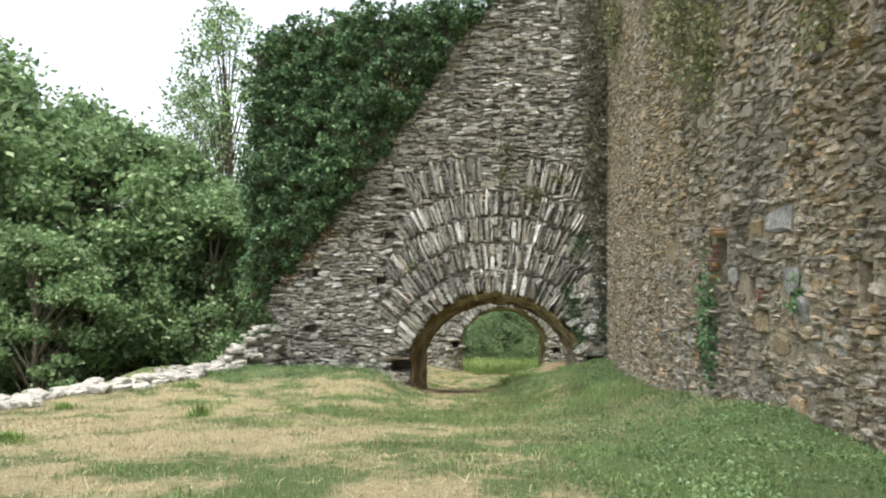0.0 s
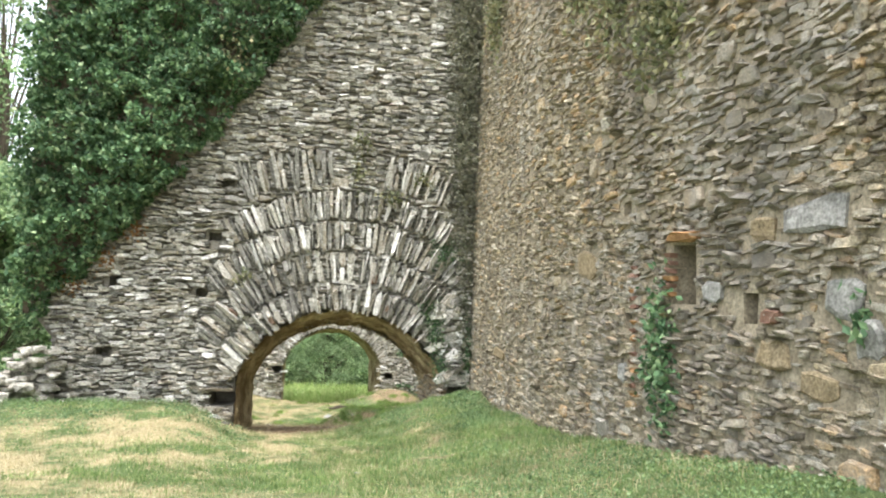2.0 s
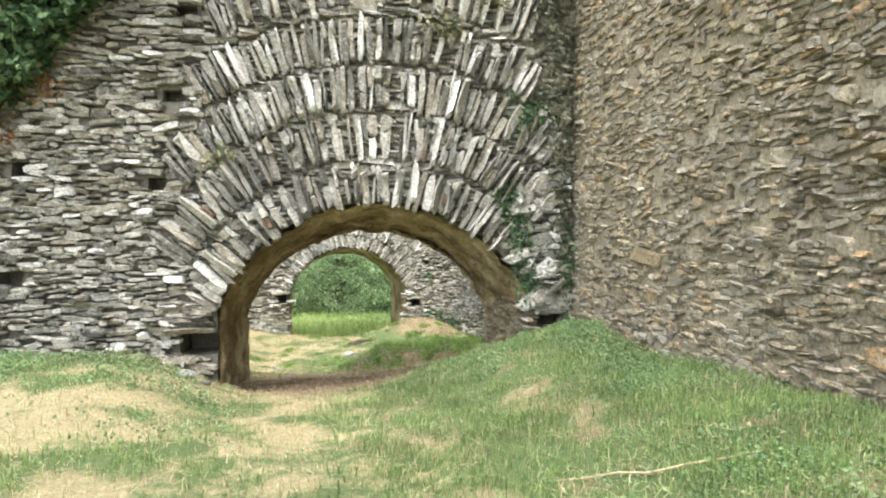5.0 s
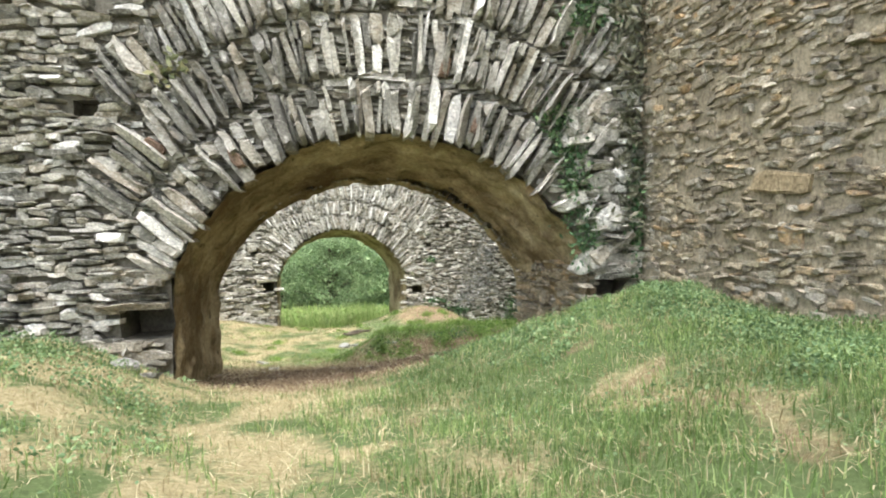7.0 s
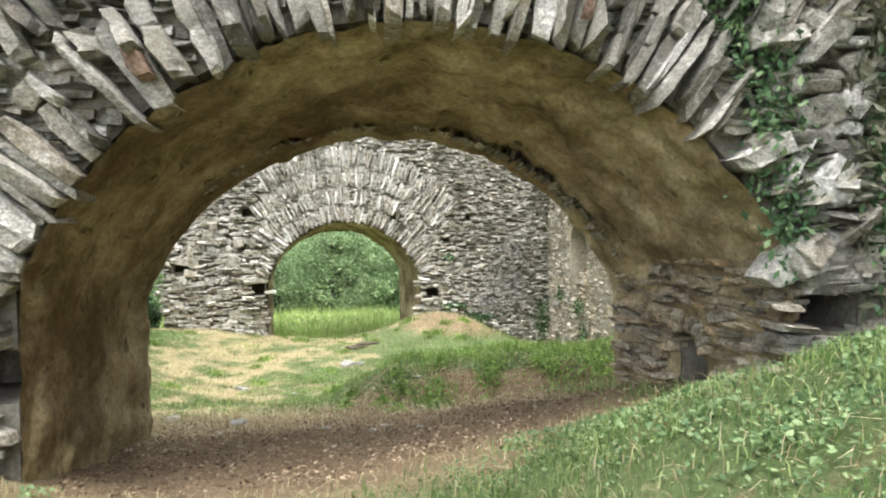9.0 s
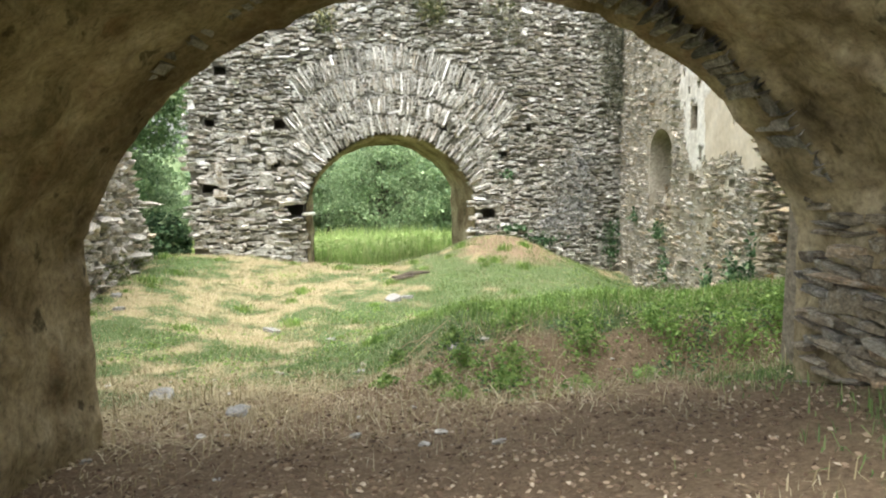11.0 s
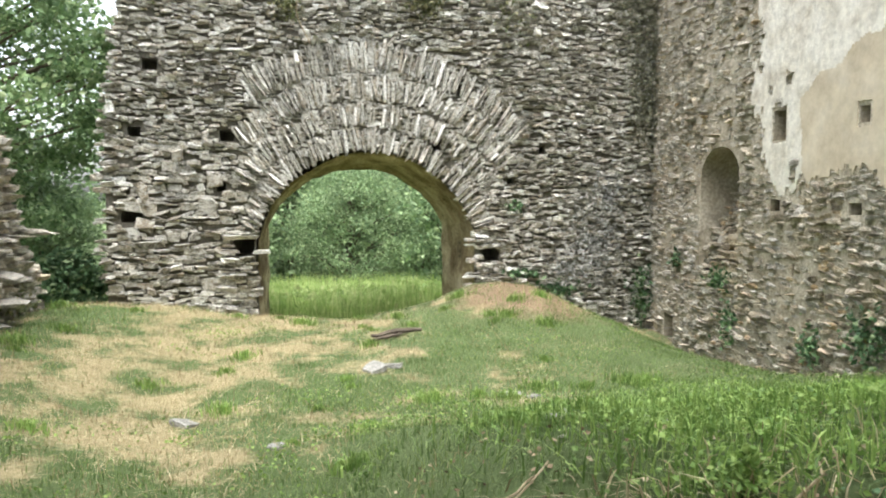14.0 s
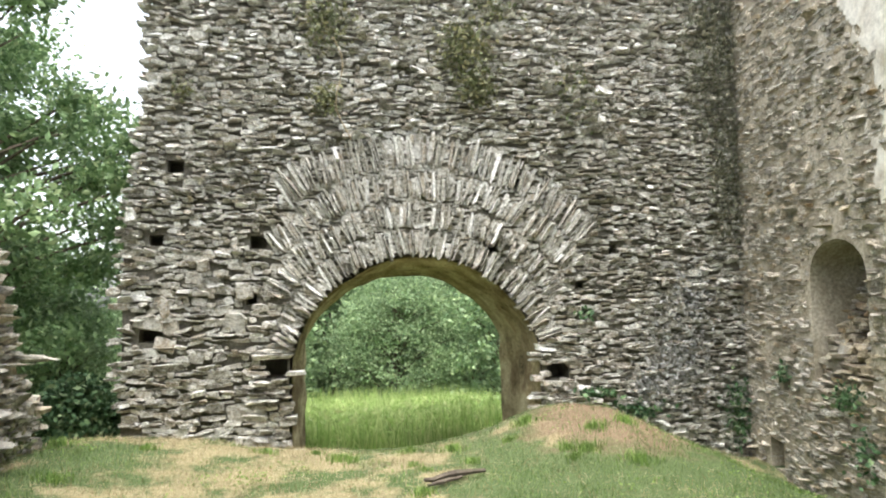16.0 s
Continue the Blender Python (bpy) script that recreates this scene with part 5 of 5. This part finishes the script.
hanging("ivy", Q, [(-4.0, -2.4, 0.3, 0.25, 90), (1.0, -3.3, 0.45, 0.4, 120), (2.3, -2.9, 0.6, 0.5, 260), (3.2, -2.6, 0.5, 1.0, 420), (-1.6, -3.4, 0.4, 0.5, 140), (-2.0, -2.6, 0.6, 0.3, 160)], 0.06, IVY_LEAF, "small plants on the court wall", 0.08, "ivy")
hanging("wall_plant", L, [(10, -2.8, 1.6, 0.5, 300), (12.0, -2.9, 1.2, 0.5, 260), (8.5, 0.5, 1.5, 0.4, 200)], 0.06, WALL_PLANT, "dry weeds along the crumbling wall", 0.1)
vine = [B.place(1.75 + 0.12 * math.sin(s * 7) + 0.25 * s, 4.2 - 2.0 * s, 0.1 + 0.03 * math.sin(s * 9)) for s in np.linspace(0, 1, 12)]
piece("vine_stem", joined("vine_stem", [tube(vine, [0.012] * 12, 5)]), TWIG, None, "bare pale vine stem hanging on the wall", "vine", "plants on the walls")

# ivy mantle over the broken shoulder of the gate wall
n_clumps, n_each = 3000, 34
iu, iv = np.repeat(rng.uniform(-6.0, 2.6, n_clumps), n_each), np.repeat(rng.uniform(-0.4, 10.3, n_clumps), n_each)
bulge = np.repeat(rng.uniform(-0.28, 0.42, n_clumps), n_each)
near = rng.normal(0, 1, (n_clumps * n_each, 3))
iu, iv = iu + 0.12 * near[:, 0], iv + 0.1 * near[:, 1]
low = np.interp(iu, [-6.9, -5.9, -5.1, -3.2, -1.5, 0.2, 1.4, 2.6], [0.9, 0.3, 1.4, 3.3, 5.7, 8.2, 9.5, 10.4]) + 0.3 * wave(iu * 3, iv * 3)
high = np.interp(iu, [-6.9, -6.2, -5.4, -3.3, 1.4, 2.6], [7.2, 8.3, 9.05, 9.5, 9.7, 10.3]) + 0.12 * wave(iu * 4, iv)
ok = (iv > low) & (iv < high)
iu, iv, low, bulge, near = iu[ok], iv[ok], low[ok], bulge[ok], near[ok]
thickness = 0.2 + 0.45 * np.clip((iv - low) / 1.2, 0, 1) + 0.2 * wave(iu * 2.3, iv * 2.6) + 0.3 * patchy(iu * 1.5, iv * 1.9, 9) + bulge - 0.06 * (near[:, 0] ** 2 + near[:, 1] ** 2) + 0.05 * near[:, 2]
ivy = empty("ivy_mantle", "dense dark green ivy covering the broken wall shoulder", "ivy")
piece("leaves", leaf_mesh("leaves", A.place(iu, iv, np.maximum(thickness, 0.08)), np.full(len(iu), 0.085), 0.5, 0.8, 1.7), IVY_LEAF, ivy, "", "", "", "stuff")
mantle_u, mantle_v = np.meshgrid(np.linspace(-5.9, 2.0, 70), np.linspace(0, 10, 80))
mlow = np.interp(mantle_u, [-6.9, -5.9, -5.1, -3.2, -1.5, 0.2, 1.4, 2.6], [1.2, 0.6, 1.7, 3.6, 6.0, 8.5, 9.8, 10.6])
mhigh = np.interp(mantle_u, [-6.9, -6.2, -5.4, -3.3, 1.4, 2.6], [7.0, 8.1, 8.85, 9.3, 9.5, 10.0])
mok = (mantle_v > mlow) & (mantle_v < mhigh)
mi = np.arange(mantle_u.size).reshape(mantle_u.shape)
mq = np.stack([mi[:-1, :-1], mi[:-1, 1:], mi[1:, 1:], mi[1:, :-1]], -1)[mok[:-1, :-1] & mok[1:, 1:] & mok[1:, :-1] & mok[:-1, 1:]]
mw = 0.1 + 0.2 * np.clip((mantle_v - mlow) / 1.2, 0, 1) + 0.1 * wave(mantle_u * 2.3, mantle_v * 2.6)
stems = piece("stem_mat", mesh_from("stem_mat", A.place(mantle_u, mantle_v, mw).reshape(-1, 3), [mq.reshape(-1, 4)]), BARK, ivy)
thick = stems.modifiers.new("thickness", "SOLIDIFY")
thick.thickness, thick.offset = 0.1, -1
hanging("dry_creeper", A, [(-5.0, 1.55, 0.5, 0.4, 160), (-4.3, 2.2, 0.5, 0.5, 160), (-3.6, 2.9, 0.4, 0.4, 100), (-1.5, 5.8, 0.2, 0.5, 60)], 0.07, DRY_LEAF, "reddish withered creeper below the ivy", 0.06, "creeper")
hanging("wall_plant", A, [(-1.35, 7.1, 0.55, 0.8, 260)], 0.08, WALL_PLANT, "pale dry tuft in the ivy", 0.5)


# ---- trees ----
def tree(name, label, tall, spread, leaf, leaves, material, clumps, first=0.15, inner=0.35, tight=1.0, group="woodland trees", every=2):
    """A tree at the origin: trunk with limbs, and a crown of leaf clumps with gaps."""
    top = empty(name, label, "tree", group)
    trunk = [(0, 0, -0.6)] + [(0.25 * math.sin(k * 1.7), 0.25 * math.cos(k * 2.1), tall * 0.8 * k / 6) for k in range(1, 7)]
    tubes = [tube(trunk, [0.035 * tall * (1 - 0.13 * k) * 0.5 for k in range(7)], 8)]
    centres = []
    for k in range(clumps):
        h = first + (1 - first) * (k + rng.uniform(0, 1)) / clumps
        a = rng.uniform(0, 2 * math.pi)
        reach = spread * (inner + (1 - inner) * rng.uniform(0, 1) ** 0.5) * math.sin(math.pi * min(0.98, max(0.12, 0.1 + 0.9 * h))) ** 0.6
        end = Vector((reach * math.cos(a), reach * math.sin(a), tall * h))
        centres.append(end)
        if k % every == 0:
            base = Vector((0, 0, tall * max(0.08, h - 0.22) * 0.9))
            mid = (base + end) / 2 + Vector((0, 0, 0.05 * tall))
            limb = 0.006 * tall if every > 1 else 0.0022 * tall
            tubes.append(tube([base, mid, end], [limb, limb * 0.65, limb * 0.25], 5))
    piece("trunk", joined("trunk", tubes), BARK, top)
    per = leaves // clumps
    pts = np.concatenate([np.array(c) + rng.normal(0, 1, (per, 3)) * spread * tight * rng.uniform(0.09, 0.2) * (1, 1, 0.6) for c in centres])
    pts = pts[pts[:, 2] > 0.1]
    piece("crown", leaf_mesh("crown", pts, np.full(len(pts), leaf), 0.35, 0.7, 1.7), material, top)
    return top


broad = tree("broadleaf_tree", "dense broadleaf tree in full summer leaf", 12, 4.6, 0.16, 30000, TREE_LEAF, 95, 0.05, 0.35, 0.62)
broad.location = (-23, 29, -4.5)
sparse = tree("sparse_tree", "slender tree with thin airy foliage", 18, 3.4, 0.13, 7000, TREE_LEAF, 90, 0.3, 0.35, 0.9, "woodland trees", 1)
sparse.location = (-10.2, 33, -4.0)
shrub = tree("willow_shrub", "rounded grey-green shrub in the meadow", 6.6, 3.9, 0.085, 34000, SHRUB_LEAF, 170, 0.02, 0.0, 0.85)
shrub.location = (5.2, 60, -6.2)
near_tree = tree("overhanging_tree", "oak with leafy branches overhanging the court", 13, 5.2, 0.105, 46000, TREE_LEAF, 130, 0.16, 0.2, 0.55)
near_tree.location = (-7.2, 41.5, -4.0)

woods = tree("woodland_tree", "leafy tree in the wood beyond the meadow", 12, 4.8, 0.22, 11000, SHRUB_LEAF, 90, 0.04, 0.2)
woods.location = (8, 76, -6)


def planted(ob, spots):
    for x, y, z, s, turn in spots:
        c = copy_thing(ob, pose(x, y, z, 0, 0, turn))
        c.scale = (s, s, s)


planted(broad, [(-18.6, 27.5, -4.5, 1.22, 60), (-14.2, 28.5, -4.5, 1.0, 10), (-12, 30, -4.3, 0.95, 140), (-26, 24, -4.5, 1.25, 200), (-9.3, 28.5, -4.2, 0.72, 250), (-19, 36, -4.5, 1.2, 300),
                (-13.5, 23.5, -4.4, 0.6, 170), (-24, 18, -4.4, 1.1, 30), ])
planted(woods, [(2.2, 66, -6, 0.95, 33), (7.2, 66.5, -6, 1.0, 111), (-3, 66, -6, 1.2, 10), (4, 72, -6, 1.3, 75), (12, 68, -6, 1.2, 190), (19, 62, -6, 1.2, 260), (-12, 60, -6, 0.7, 150), (9.5, 56, -5.8, 0.62, 45), (-1.2, 57, -5.8, 0.6, 320), (0.5, 80, -6, 1.5, 220), (24, 76, -6, 1.6, 350), (-20, 54, -6, 0.8, 5), (14, 82, -6, 1.6, 120), (-30, 34, -5, 1.5, 80)])
planted(shrub, [(-5.2, 45.5, -4.6, 0.6, 90), (-1.6, 62, -6.1, 0.8, 200), (9.8, 63, -6.2, 0.9, 30)])
planted(near_tree, [(-9.5, 46, -4.6, 1.0, 130), (-12.5, 45, -4.8, 0.8, 300)])
planted(sparse, [(-13.5, 38, -4.5, 0.9, 120)])

# thin cable beyond the meadow
span = [(-4 + 20 * s, 63.0, -2.05 - 2.57 * s - 0.5 * math.sin(math.pi * s) * 0.3) for s in np.linspace(0, 1, 14)]
piece("cable", joined("cable", [tube(span, [0.022] * 14, 5)]), LICHEN_STONE, None, "thin pale cable strung beyond the meadow", "cable")
